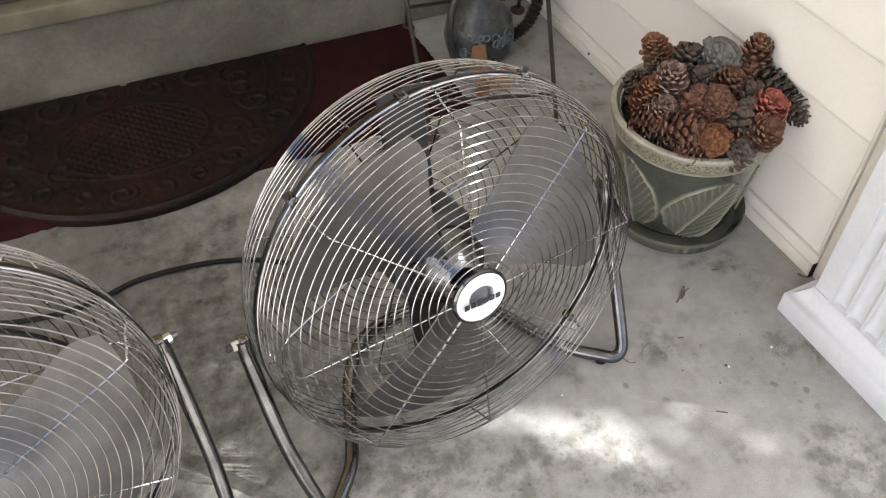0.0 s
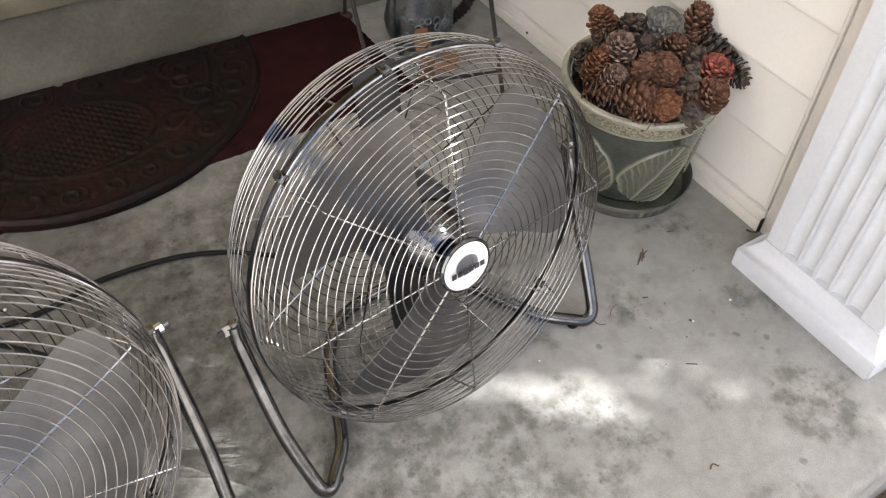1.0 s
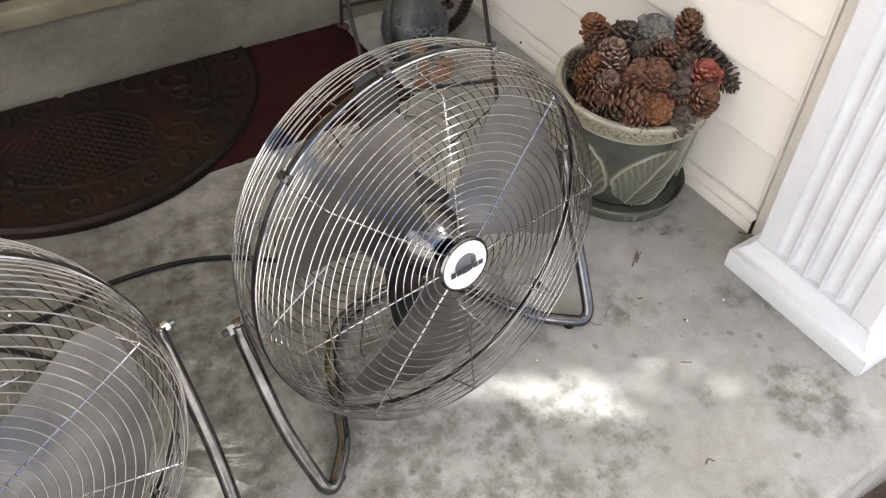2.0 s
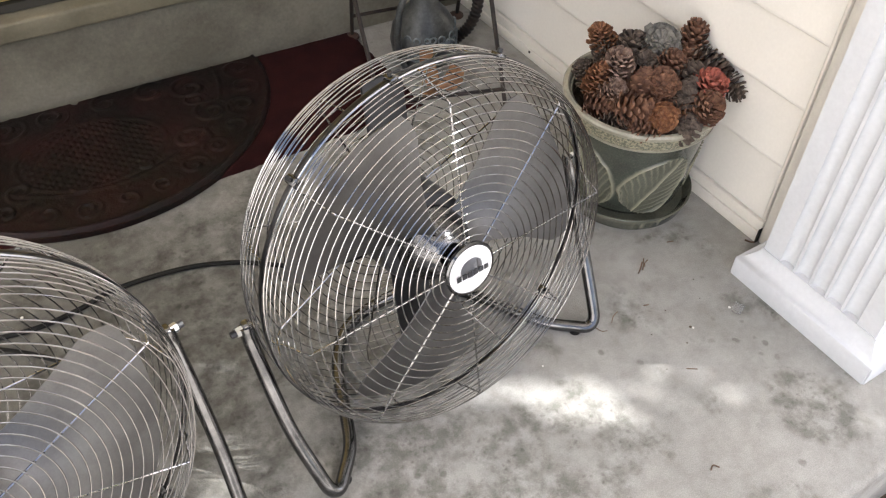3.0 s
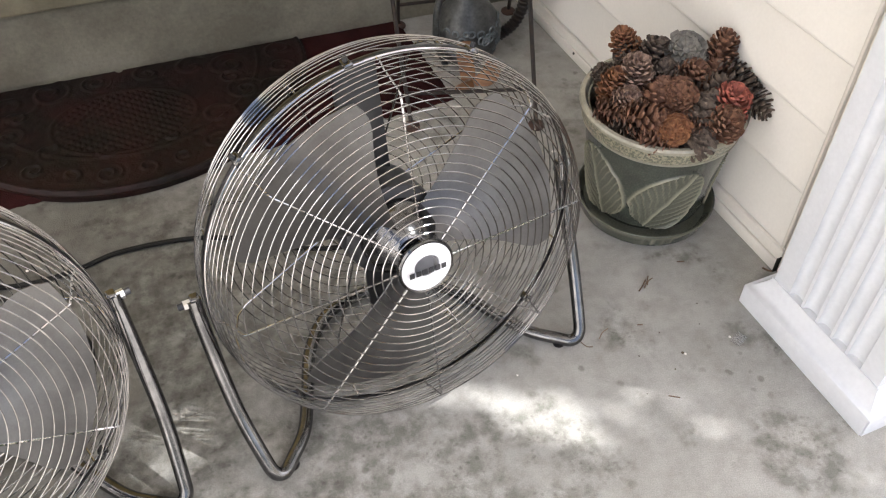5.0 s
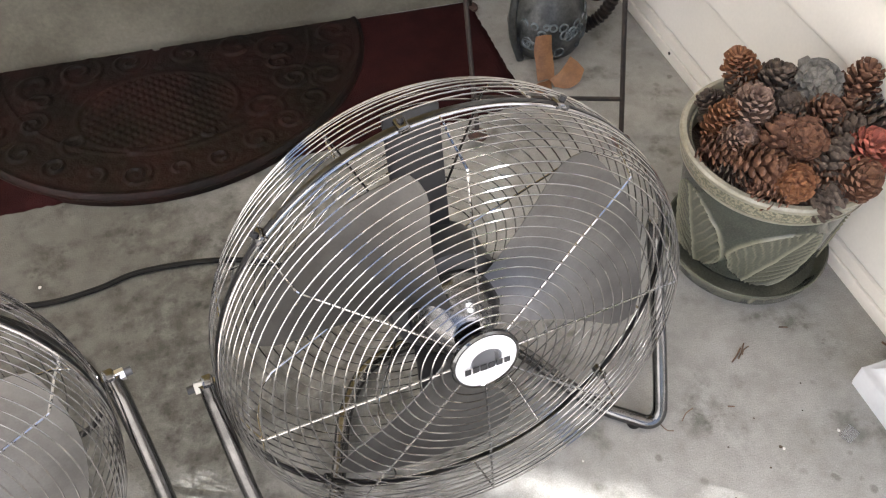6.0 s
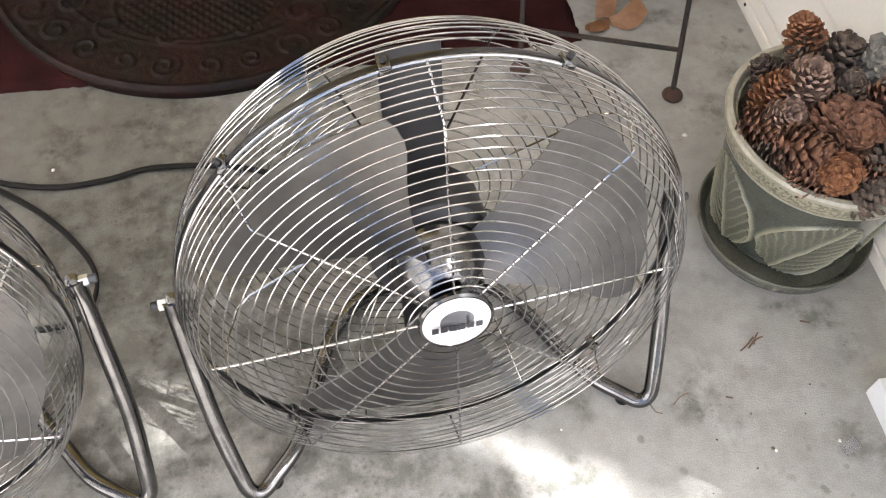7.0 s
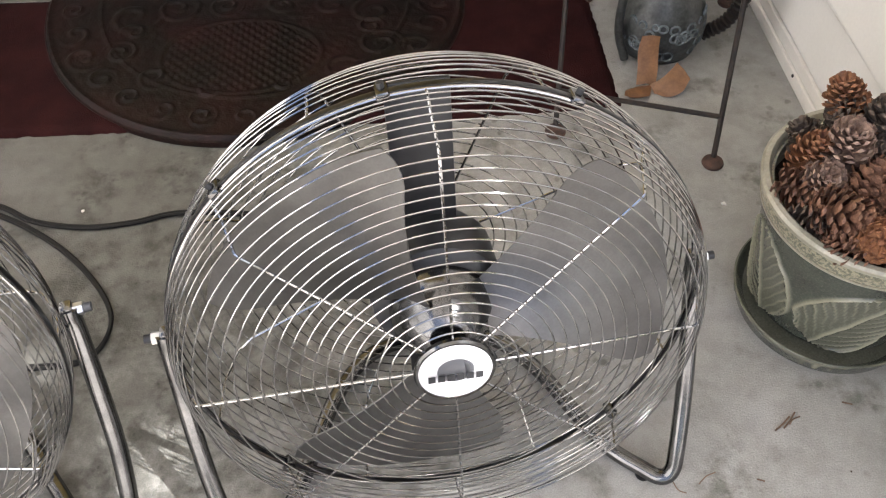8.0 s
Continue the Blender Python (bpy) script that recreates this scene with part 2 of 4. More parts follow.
M_BOUNCE_GROUND = mat("pale_bounce_ground", (0.54, 0.505, 0.45), 0.9, 0, (0.61, 0.573, 0.515), 1.2, 0.5, 0.3, 60.0, 1.0, 40.0)
M_LEAF = mat("tree_leaf", (0.045, 0.085, 0.02), 0.5, 0, (0.08, 0.12, 0.03), 3.0)
M_BARK = mat("tree_bark", (0.10, 0.075, 0.055), 0.9, 0, (0.16, 0.13, 0.10), 14.0, 0.5, 0.2, 80.0, 1.0, 30.0)
M_TWIG = mat("dry_twig", (0.10, 0.06, 0.035), 0.8, 0, (0.17, 0.11, 0.07), 60.0)
M_CHIP = mat("pale_chip", (0.72, 0.70, 0.65), 0.6)
M_STEEL = mat("nail_head", (0.06, 0.05, 0.045), 0.5, 0.5)
CONE = {
    "brown": mat("brown_cone_scale", (0.092, 0.041, 0.025), 0.7, 0, (0.235, 0.118, 0.068), 70.0, 0.5, 0.2, 500.0, 0.4, 300.0),
    "orange": mat("orange_cone_scale", (0.14, 0.053, 0.024), 0.65, 0, (0.31, 0.142, 0.064), 70.0, 0.5, 0.2, 500.0, 0.4, 300.0),
    "dark": mat("dark_cone_scale", (0.050, 0.036, 0.028), 0.8, 0, (0.15, 0.112, 0.085), 80.0, 0.5, 0.2, 500.0, 0.4, 300.0),
    "grey": mat("grey_cone_scale", (0.13, 0.122, 0.108), 0.85, 0, (0.24, 0.227, 0.20), 80.0, 0.5, 0.15, 500.0, 0.4, 300.0),
    "pink": mat("pale_cone_scale", (0.12, 0.068, 0.046), 0.75, 0, (0.36, 0.25, 0.195), 70.0, 0.5, 0.2, 500.0, 0.4, 300.0),
    "red": mat("red_cone_scale", (0.20, 0.060, 0.04), 0.7, 0, (0.46, 0.13, 0.09), 50.0, 0.5, 0.2, 500.0, 0.4, 300.0),
}


# ---- mesh helpers ----
def mesh_of(name, bm, material, smooth=True):
    me = bpy.data.meshes.new(name)
    bmesh.ops.recalc_face_normals(bm, faces=bm.faces)
    bm.to_mesh(me)
    bm.free()
    for mm in (material if isinstance(material, (list, tuple)) else [material]):
        me.materials.append(mm)
    if smooth:
        for p in me.polygons:
            p.use_smooth = True
        me.set_sharp_from_angle(angle=radians(38))
    return me


def part(name, bm, material, parent, label="", smooth=True):
    """Links a bmesh, or a mesh already made, as one object under a thing or a part."""
    me = bm if isinstance(bm, bpy.types.Mesh) else mesh_of(name, bm, material, smooth)
    ob = new(name, me)
    ob.parent = parent
    if label:
        tagged(ob, label)
    return ob


def thing(name, label, category, group="", kind="", at=None):
    ob = new(name)
    ob.empty_display_size = 0.05
    tagged(ob, label, category, group, kind)
    if at is not None:
        ob.matrix_world = at
    return ob


def solid(name, bm, material, label, category, group="", kind="", smooth=True):
    return tagged(new(name, mesh_of(name, bm, material, smooth)), label, category, group, kind)


def box(x0, x1, y0, y1, z0, z1, bevel=0.0, segs=2, bm=None):
    bm = bm or bmesh.new()
    vs = [bm.verts.new((x, y, z)) for x in (x0, x1) for y in (y0, y1) for z in (z0, z1)]
    fs = [bm.faces.new([vs[i] for i in q]) for q in ((0, 1, 3, 2), (4, 6, 7, 5), (0, 4, 5, 1), (2, 3, 7, 6), (0, 2, 6, 4), (1, 5, 7, 3))]
    if bevel:
        es = list({e for f in fs for e in f.edges})
        bmesh.ops.bevel(bm, geom=es, offset=bevel, segments=segs, affect="EDGES", profile=0.5)
    return bm


def sweep(points, radius, sides=8, closed=False, bm=None, cap=True, radii=None):
    """A round tube along points."""
    bm = bm or bmesh.new()
    pts = [Vector(p) for p in points]
    n = len(pts)
    rings = []
    up = None
    for i, p in enumerate(pts):
        a = pts[(i - 1) % n] if closed or i > 0 else pts[i]
        b = pts[(i + 1) % n] if closed or i < n - 1 else pts[i]
        t = (b - a).normalized()
        if up is None:
            up = t.orthogonal().normalized()
        up = (up - t * up.dot(t))
        up = up.normalized() if up.length > 1e-6 else t.orthogonal().normalized()
        side = t.cross(up)
        r = radii[i] if radii else radius
        rings.append([bm.verts.new(p + r * (math.cos(k * math.tau / sides) * up + math.sin(k * math.tau / sides) * side)) for k in range(sides)])
    for i in range(n if closed else n - 1):
        r0, r1 = rings[i], rings[(i + 1) % n]
        for k in range(sides):
            bm.faces.new((r0[k], r0[(k + 1) % sides], r1[(k + 1) % sides], r1[k]))
    if cap and not closed:
        bm.faces.new(rings[0][::-1])
        bm.faces.new(rings[-1])
    return bm


def smooth_path(points, steps=8):
    """Catmull-Rom through the points."""
    p = [Vector(q) for q in points]
    p = [p[0] * 2 - p[1]] + p + [p[-1] * 2 - p[-2]]
    out = []
    for i in range(1, len(p) - 2):
        for s in range(steps):
            t = s / steps
            out.append(0.5 * ((2 * p[i]) + (p[i + 1] - p[i - 1]) * t + (2 * p[i - 1] - 5 * p[i] + 4 * p[i + 1] - p[i + 2]) * t * t
                              + (3 * p[i] - p[i - 1] - 3 * p[i + 1] + p[i + 2]) * t ** 3))
    return out + [p[-2]]


def lathe(profile, segs=48, bm=None, close=False):
    """Turns (radius, height) pairs round z."""
    bm = bm or bmesh.new()
    rings = []
    for r, z in profile:
        if r < 1e-5:
            rings.append([bm.verts.new((0, 0, z))])
        else:
            rings.append([bm.verts.new((r * math.cos(a * math.tau / segs), r * math.sin(a * math.tau / segs), z)) for a in range(segs)])
    for a, b in zip(rings, rings[1:]):
        for k in range(segs):
            q = [a[k % len(a)], a[(k + 1) % len(a)], b[(k + 1) % len(b)], b[k % len(b)]]
            q = list(dict.fromkeys(q))
            if len(q) > 2:
                bm.faces.new(q)
    return bm


def ring_points(r, y, segs=112, start=0.0, end=math.tau):
    """A circle round the y axis."""
    n = segs if end - start >= math.tau - 1e-6 else segs + 1
    return [Vector((r * math.cos(start + (end - start) * k / segs), y, r * math.sin(start + (end - start) * k / segs))) for k in range(n)]


# ---- the setting ----
WALL_X, HOUSE_Y, EDGE_Y, RIGHT_X, LEFT_X, CEIL_Z = 0.953, 1.553, 0.19, 1.32, -1.9, 2.45

# unseen ground, its pale colour chosen to bounce sun under the roof
ground = bmesh.new()
bmesh.ops.create_grid(ground, x_segments=40, y_segments=40, size=400)
for v in ground.verts:
    v.co.z = -0.17
solid("ground", ground, M_BOUNCE_GROUND, "unseen ground round the porch, made pale to bounce sun", "ground", kind="structure")

bed = bmesh.new()
bmesh.ops.create_grid(bed, x_segments=60, y_segments=30, size=1)
for v in bed.verts:
    v.co = Vector((v.co.x * 1.45 + 1.75, EDGE_Y - 0.42 + v.co.y * 0.45, -0.15 + 0.018 * noise.noise(v.co * 20)))
solid("planting_bed", bed, M_MULCH, "brown bark mulch along the porch edge", "mulch bed", kind="structure")
bark = bmesh.new()
for i in range(420):
    c = Vector((random.uniform(0.2, 1.3), EDGE_Y - random.uniform(0.03, 0.3), -0.135 + random.uniform(-0.01, 0.02)))
    a = random.uniform(0, math.tau)
    d = Vector((math.cos(a), math.sin(a), random.uniform(-0.3, 0.3))) * random.uniform(0.012, 0.035)
    sweep([c - d, c, c + d], random.uniform(0.002, 0.005), 4, bm=bark)
solid("bark_chips", bark, M_MULCH, "loose brown bark chips beside the porch", "mulch", kind="stuff", smooth=False)

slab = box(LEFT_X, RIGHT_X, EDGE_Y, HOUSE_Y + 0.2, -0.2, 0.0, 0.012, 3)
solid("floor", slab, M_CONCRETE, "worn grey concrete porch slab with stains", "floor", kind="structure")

# house wall: masonry riser, sill and door
house = thing("wall_north", "painted masonry house wall with a door sill", "wall", kind="structure")
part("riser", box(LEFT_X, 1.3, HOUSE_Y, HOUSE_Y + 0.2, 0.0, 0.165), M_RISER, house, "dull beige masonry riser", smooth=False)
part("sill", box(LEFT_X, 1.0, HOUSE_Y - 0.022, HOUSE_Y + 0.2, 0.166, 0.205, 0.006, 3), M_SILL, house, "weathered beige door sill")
part("upper_wall", box(0.62, 1.3, HOUSE_Y + 0.01, HOUSE_Y + 0.2, 0.206, CEIL_Z), M_SIDING, house, smooth=False)
part("upper_wall", box(LEFT_X, -0.55, HOUSE_Y + 0.01, HOUSE_Y + 0.2, 0.206, CEIL_Z), M_SIDING, house, smooth=False)
part("upper_wall", box(-0.549, 0.619, HOUSE_Y + 0.01, HOUSE_Y + 0.2, 2.16, CEIL_Z), M_SIDING, house, smooth=False)
door = thing("door_1", "closed ochre stained wooden front door", "door", kind="structure")
part("seal", box(-0.5, 0.57, HOUSE_Y + 0.012, HOUSE_Y + 0.05, 0.207, 0.222), M_DARK, door, "dark rubber seal", smooth=False)
part("leaf", box(-0.5, 0.57, HOUSE_Y + 0.02, HOUSE_Y + 0.064, 0.224, 2.12, 0.003), M_DOOR, door)
part("kick_rail", box(-0.46, 0.53, HOUSE_Y + 0.008, HOUSE_Y + 0.019, 0.235, 0.40, 0.003), M_DOOR, door)
for x0, x1 in ((-0.548, -0.501), (0.571, 0.618)):
    part("jamb", box(x0, x1, HOUSE_Y, HOUSE_Y + 0.1, 0.207, 2.15, 0.004), M_SILL, door)

# the house wall stands a little out of square with the slab
SKEW = -0.068
for ob in (house, door):
    ob.matrix_world = Matrix.Translation((0.03, HOUSE_Y, 0)) @ Matrix.Rotation(math.atan(SKEW), 4, "Z") @ Matrix.Translation((-0.03, -HOUSE_Y, 0))

# siding wall
siding = thing("wall_east", "cream lapped vinyl siding wall", "wall", kind="structure")
part("sheathing", box(WALL_X + 0.016, RIGHT_X, 0.588, HOUSE_Y, 0.0, CEIL_Z), M_TRIM, siding, smooth=False)
COURSE = 0.1092
board = bmesh.new()
prof = [(0.0155, 0.0), (-0.004, 0.0), (-0.0055, 0.003), (-0.005, 0.0075), (0.008, COURSE + 0.006), (0.0155, COURSE + 0.006)]
ends = [[board.verts.new((px, py, pz)) for px, pz in prof] for py in (0.590, HOUSE_Y - 0.004)]
for k in range(len(prof)):
    board.faces.new((ends[0][k], ends[0][(k + 1) % len(prof)], ends[1][(k + 1) % len(prof)], ends[1][k]))
board.faces.new(ends[0][::-1])
board.faces.new(ends[1])
board_mesh = mesh_of("siding_board", board, M_SIDING)
for k in range(22):
    ob = part("siding_board", board_mesh, None, siding)
    ob.location = (WALL_X, 0, 0.043 + k * COURSE)
part("starter_strip", box(WALL_X - 0.0085, WALL_X + 0.015, 0.588, HOUSE_Y - 0.002, 0.0, 0.041, 0.003), M_TRIM, siding, "pale starter strip along the floor")
part("foot_strip", box(WALL_X - 0.0145, WALL_X - 0.0088, 0.588, HOUSE_Y - 0.002, 0.0, 0.022, 0.002), M_TRIM, siding, "pale strip along the floor")
part("corner_trim", box(WALL_X - 0.010, RIGHT_X + 0.005, 0.5635, 0.5865, 0.0, CEIL_Z, 0.004, 3), M_TRIM, siding, "cream vertical corner trim")
part("j_channel", box(WALL_X - 0.0125, WALL_X + 0.012, 0.5872, 0.5935, 0.05, CEIL_Z, 0.002), M_TRIM, siding)
part("torn_end", box(WALL_X - 0.016, WALL_X - 0.007, 0.5868, 0.5885, 0.0, 0.030, 0.0005), M_DARK, siding, "dark gap at the end of the strip", smooth=False)
nail = lathe([(0, 0.0), (0.0028, 0.0005), (0.003, 0.002), (0, 0.003)], 10)
for v in nail.verts:
    v.co = Vector((WALL_X - 0.0145 - v.co.z, 1.224 + v.co.x, 0.018 + v.co.y))
part("nail", nail, M_STEEL, siding)

# unseen ceiling, its height and reach set to limit sky light and admit sun
ceiling = box(-0.9, RIGHT_X - 0.05, -0.8, HOUSE_Y + 0.2, CEIL_Z, CEIL_Z + 0.12)
# added white reflector wall, out of view, that bounces sun onto the siding
solid("bounce_wall_west", box(LEFT_X - 0.15, LEFT_X, -3.2, HOUSE_Y + 0.3, -0.17, 2.9), M_CEIL, "plain white wall added out of view to bounce sun onto the siding", "wall", kind="structure", smooth=False)
solid("ceiling", ceiling, M_CEIL, "unseen white porch ceiling, sized to hold back sky light", "ceiling", kind="structure", smooth=False)


# ---- column ----
def column():
    col = thing("porch_column", "white fluted square porch column on a bevelled plinth", "column", kind="structure")
    x0, x1, y0, y1 = 0.853, 1.115, 0.298, 0.562
    plinth = bmesh.new()
    loops = []
    for inset, z in ((0.0, 0.0), (0.0, 0.033), (0.002, 0.036), (0.006, 0.038), (0.012, 0.043), (0.019, 0.052), (0.024, 0.060), (0.024, 0.064)):
        loops.append([plinth.verts.new(p) for p in ((x0 + inset, y0 + inset, z), (x1 - inset, y0 + inset, z), (x1 - inset, y1 - inset, z), (x0 + inset, y1 - inset, z))])
    for a, b in zip(loops, loops[1:]):
        for k in range(4):
            plinth.faces.new((a[k], a[(k + 1) % 4], b[(k + 1) % 4], b[k]))
    plinth.faces.new(loops[0][::-1])
    plinth.faces.new(loops[-1])
    vert = [e for e in plinth.edges if abs(e.verts[0].co.z - e.verts[1].co.z) > 0.03]
    bmesh.ops.bevel(plinth, geom=vert, offset=0.0025, segments=2, affect="EDGES")
    part("plinth", plinth, M_WHITE, col)
    # shaft outline: flat margins and five rounded flutes a face
    s0, s1, t0, t1 = x0 + 0.026, x1 - 0.026, y0 + 0.026, y1 - 0.026
    half, margin, n_fl = (s1 - s0) / 2, 0.030, 5
    pitch = (2 * half - 2 * margin) / n_fl

    def face():
        pts = [(-half, 0.0)]
        for f in range(n_fl):
            c = -half + margin + (f + 0.5) * pitch
            w = pitch * 0.42
            for k in range(9):
                a = math.pi * k / 8
                pts.append((c - w * math.cos(a), 0.010 * math.sin(a) ** 0.7))
        return pts
    outline = []
    cx, cy = (s0 + s1) / 2, (t0 + t1) / 2
    for turn in range(4):
        m2 = Matrix.Rotation(turn * math.pi / 2, 3, "Z")
        for u, d in face():
            outline.append(m2 @ Vector((u, -half + d, 0)) + Vector((cx, cy, 0)))
    shaft = bmesh.new()
    lo = [shaft.verts.new((p.x, p.y, 0.0635)) for p in outline]
    hi = [shaft.verts.new((p.x, p.y, CEIL_Z)) for p in outline]
    for k in range(len(lo)):
        shaft.faces.new((lo[k], lo[(k + 1) % len(lo)], hi[(k + 1) % len(lo)], hi[k]))
    part("shaft", shaft, M_WHITE, col)


column()

# ---- mats ----
def red_mat():
    bm = bmesh.new()
    nx, ny = 150, 44
    x0, x1, y0, y1 = -0.62, 0.662, 1.207, 1.548
    def fray(u, s):
        return 0.004 * noise.noise(Vector((u * 30, s, 0))) + 0.003 * noise.noise(Vector((u * 110, s, 3)))
    top = []
    for i in range(nx + 1):
        row = []
        for j in range(ny + 1):
            u, v = i / nx, j / ny
            x, y = x0 + (x1 - x0) * u, y0 + (y1 - y0) * v
            edge = min(u * (x1 - x0), (1 - u) * (x1 - x0), v * (y1 - y0), (1 - v) * (y1 - y0))
            x += fray(v, 1) * (1 if i == nx else 0)
            y += fray(u * 3, 2) * (1 if j == 0 else 0) + 0.012 * math.sin(u * 5 + 0.6) * (1 - v) + SKEW * (x - 0.03) * v
            z = 0.0085 * min(1, edge / 0.012) ** 0.6 + 0.0015 * noise.noise(Vector((x * 12, y * 12, 0))) + 0.0008 + 0.0006 * noise.noise(Vector((x * 160, y * 160, 0)))
            row.append(bm.verts.new((x, y, max(z, 0.0008))))
        top.append(row)
    for i in range(nx):
        for j in range(ny):
            bm.faces.new((top[i][j], top[i + 1][j], top[i + 1][j + 1], top[i][j + 1]))
    rim = [e for e in bm.edges if e.is_boundary]
    ex = bmesh.ops.extrude_edge_only(bm, edges=rim)
    for g in ex["geom"]:
        if isinstance(g, bmesh.types.BMVert):
            g.co.z = 0.0003
    red = thing("doormat", "dark red pile doormat with a frayed edge", "doormat")
    part("carpet_top", bm, M_REDMAT, red, "worn dark red pile")
    back = box(x0 + 0.004, x1 - 0.004, y0 + 0.014, y1 - 0.006, 0.0, 0.0018)
    for v in back.verts:
        v.co.y += SKEW * (v.co.x - 0.03) * (v.co.y > 1.4)
    part("backing", back, M_BLACK, red, "thin black rubber backing", smooth=False)


def half_round_mat():
    """Moulded half-round mat: a thin raised edge, a band of scrolls, and a woven oval among leaf scrolls."""
    cx, cy, a, b = 0.080, 1.536, 0.366, 0.372
    na, nr = 400, 120
    rnd = random.Random(8)
    # scrolls as (x, y, radius, turns, hand, start)
    scrolls = []
    for k in range(15):
        th = math.pi * (1 + (k + 0.5) / 15)
        scrolls.append((cx + a * 0.86 * math.cos(th), cy + b * 0.86 * math.sin(th), rnd.uniform(0.022, 0.036), rnd.uniform(1.1, 1.9), 1 if k % 2 else -1, rnd.uniform(0, 6.28)))
    for sx in (-1, 1):
        for px, py, pr in ((0.205, -0.055, 0.050), (0.215, -0.150, 0.040), (0.135, -0.035, 0.042), (0.150, -0.215, 0.036), (0.06, -0.245, 0.030), (0.05, -0.03, 0.034), (0.20, -0.10, 0.030)):
            scrolls.append((cx + sx * px, cy + py, pr * rnd.uniform(0.8, 1.15), rnd.uniform(1.2, 2.0), sx, rnd.uniform(0, 6.28)))

    def height(r, x, y):
        z = 0.0150 + 0.0035 * math.exp(-((r - 0.975) / 0.012) ** 2) + 0.0016 * math.exp(-((r - 0.735) / 0.009) ** 2)
        oval = math.hypot((x - cx + 0.015) / 0.132, (y - cy + 0.168) / 0.095)
        if oval < 0.94:
            z += 0.0016 * max(0, math.sin(x * 330) * math.sin(y * 330) + 0.15)
        elif r < 0.96:
            z += 0.0018 * math.exp(-((oval - 1.0) / 0.04) ** 2)
            for px, py, pr, turns, hand, start in scrolls:
                dx, dy = x - px, y - py
                rho = math.hypot(dx, dy) / pr
                if rho < 1:
                    wave = math.cos(math.atan2(dy, dx) * hand + start + rho * turns * math.tau)
                    z += 0.0032 * max(0, wave) ** 1.4 * (1 - rho ** 4) * min(1, rho * 3)
        if r > 0.988:
            z -= 0.004
        return z + 0.0006 * noise.noise(Vector((x * 90, y * 90, 0)))
    grid = []
    for i in range(na + 1):
        th = math.pi + math.pi * i / na
        grid.append([])
        for j in range(nr + 1):
            r = 0.02 + 0.98 * j / nr
            x, y = cx + a * r * math.cos(th), cy + b * r * math.sin(th)
            grid[-1].append((x, y + SKEW * (x - 0.03) * max(0, (y - 1.16) / 0.376), height(r, x, y)))
    m = thing("half_round_doormat", "dark half-round moulded rubber doormat on the red mat", "doormat")
    cut = int(nr * 0.73)
    for name, lo, hi, label in (("panel", 0, cut, "scrolled inner panel with a woven oval"), ("border", cut, nr, "scrolled border with a thin raised edge")):
        pb = bmesh.new()
        vs = [[pb.verts.new(grid[i][j]) for j in range(lo, hi + 1)] for i in range(na + 1)]
        for i in range(na):
            for j in range(hi - lo):
                pb.faces.new((vs[i][j], vs[i + 1][j], vs[i + 1][j + 1], vs[i][j + 1]))
        ex = bmesh.ops.extrude_edge_only(pb, edges=[e for e in pb.edges if e.is_boundary])
        for g in ex["geom"]:
            if isinstance(g, bmesh.types.BMVert):
                g.co.z = 0.0098 if g.co.y > 1.222 else 0.001
        part(name, pb, M_HALFMAT, m, label)


red_mat()
half_round_mat()

# ---- fans ----
MESH = {}


def shared(key, make, material):
    if key not in MESH:
        MESH[key] = mesh_of(key.split(":")[0], make(), material)
    return MESH[key]


FRONT_R, RIM_R, DEPTH, RIM_Y = 0.2234, 0.2445, 0.0928, -0.0313
WIRE = 0.00084


def front_rings():
    out = [(0.046 + (FRONT_R - 0.004 - 0.046) * k / 16, -DEPTH - 0.003 * (1 - k / 16)) for k in range(17)]
    for k in range(1, 8):
        t = k / 8
        out.append((FRONT_R + (RIM_R - FRONT_R) * math.sin(t * math.pi / 2) ** 0.9, -DEPTH + 0.002 + (DEPTH + RIM_Y - 0.008) * t))
    return out


def rear_rings():
    out = []
    for k in range(8):
        t = (k + 1) / 8
        out.append((RIM_R + 0.001 - 0.0205 * t ** 2.4, RIM_Y + 0.008 + 0.079 * t))
    for k in range(13):
        out.append((0.211 - 0.0117 * k, RIM_Y + 0.094 + 0.0010 * k))
    return out


def spoke_path(front, angle):
    c, s = math.cos(angle), math.sin(angle)
    if front:
        rz = [(0.034, -DEPTH + 0.0008), (0.10, -DEPTH + 0.0016), (0.17, -DEPTH + 0.0026), (FRONT_R - 0.004, -DEPTH + 0.0032), (FRONT_R - 0.001, -DEPTH + 0.0040), (FRONT_R + 0.004, -DEPTH + 0.016),
              (FRONT_R + 0.012, -DEPTH + 0.038), (RIM_R - 0.003, RIM_Y - 0.015), (RIM_R - 0.001, RIM_Y - 0.003)]
    else:
        rz = [(RIM_R - 0.002, RIM_Y + 0.003), (RIM_R - 0.007, RIM_Y + 0.050), (RIM_R - 0.022, RIM_Y + 0.083), (0.207, RIM_Y + 0.0925), (0.13, RIM_Y + 0.0985), (0.06, RIM_Y + 0.105)]
    return [(r * c, y, r * s) for r, y in rz]


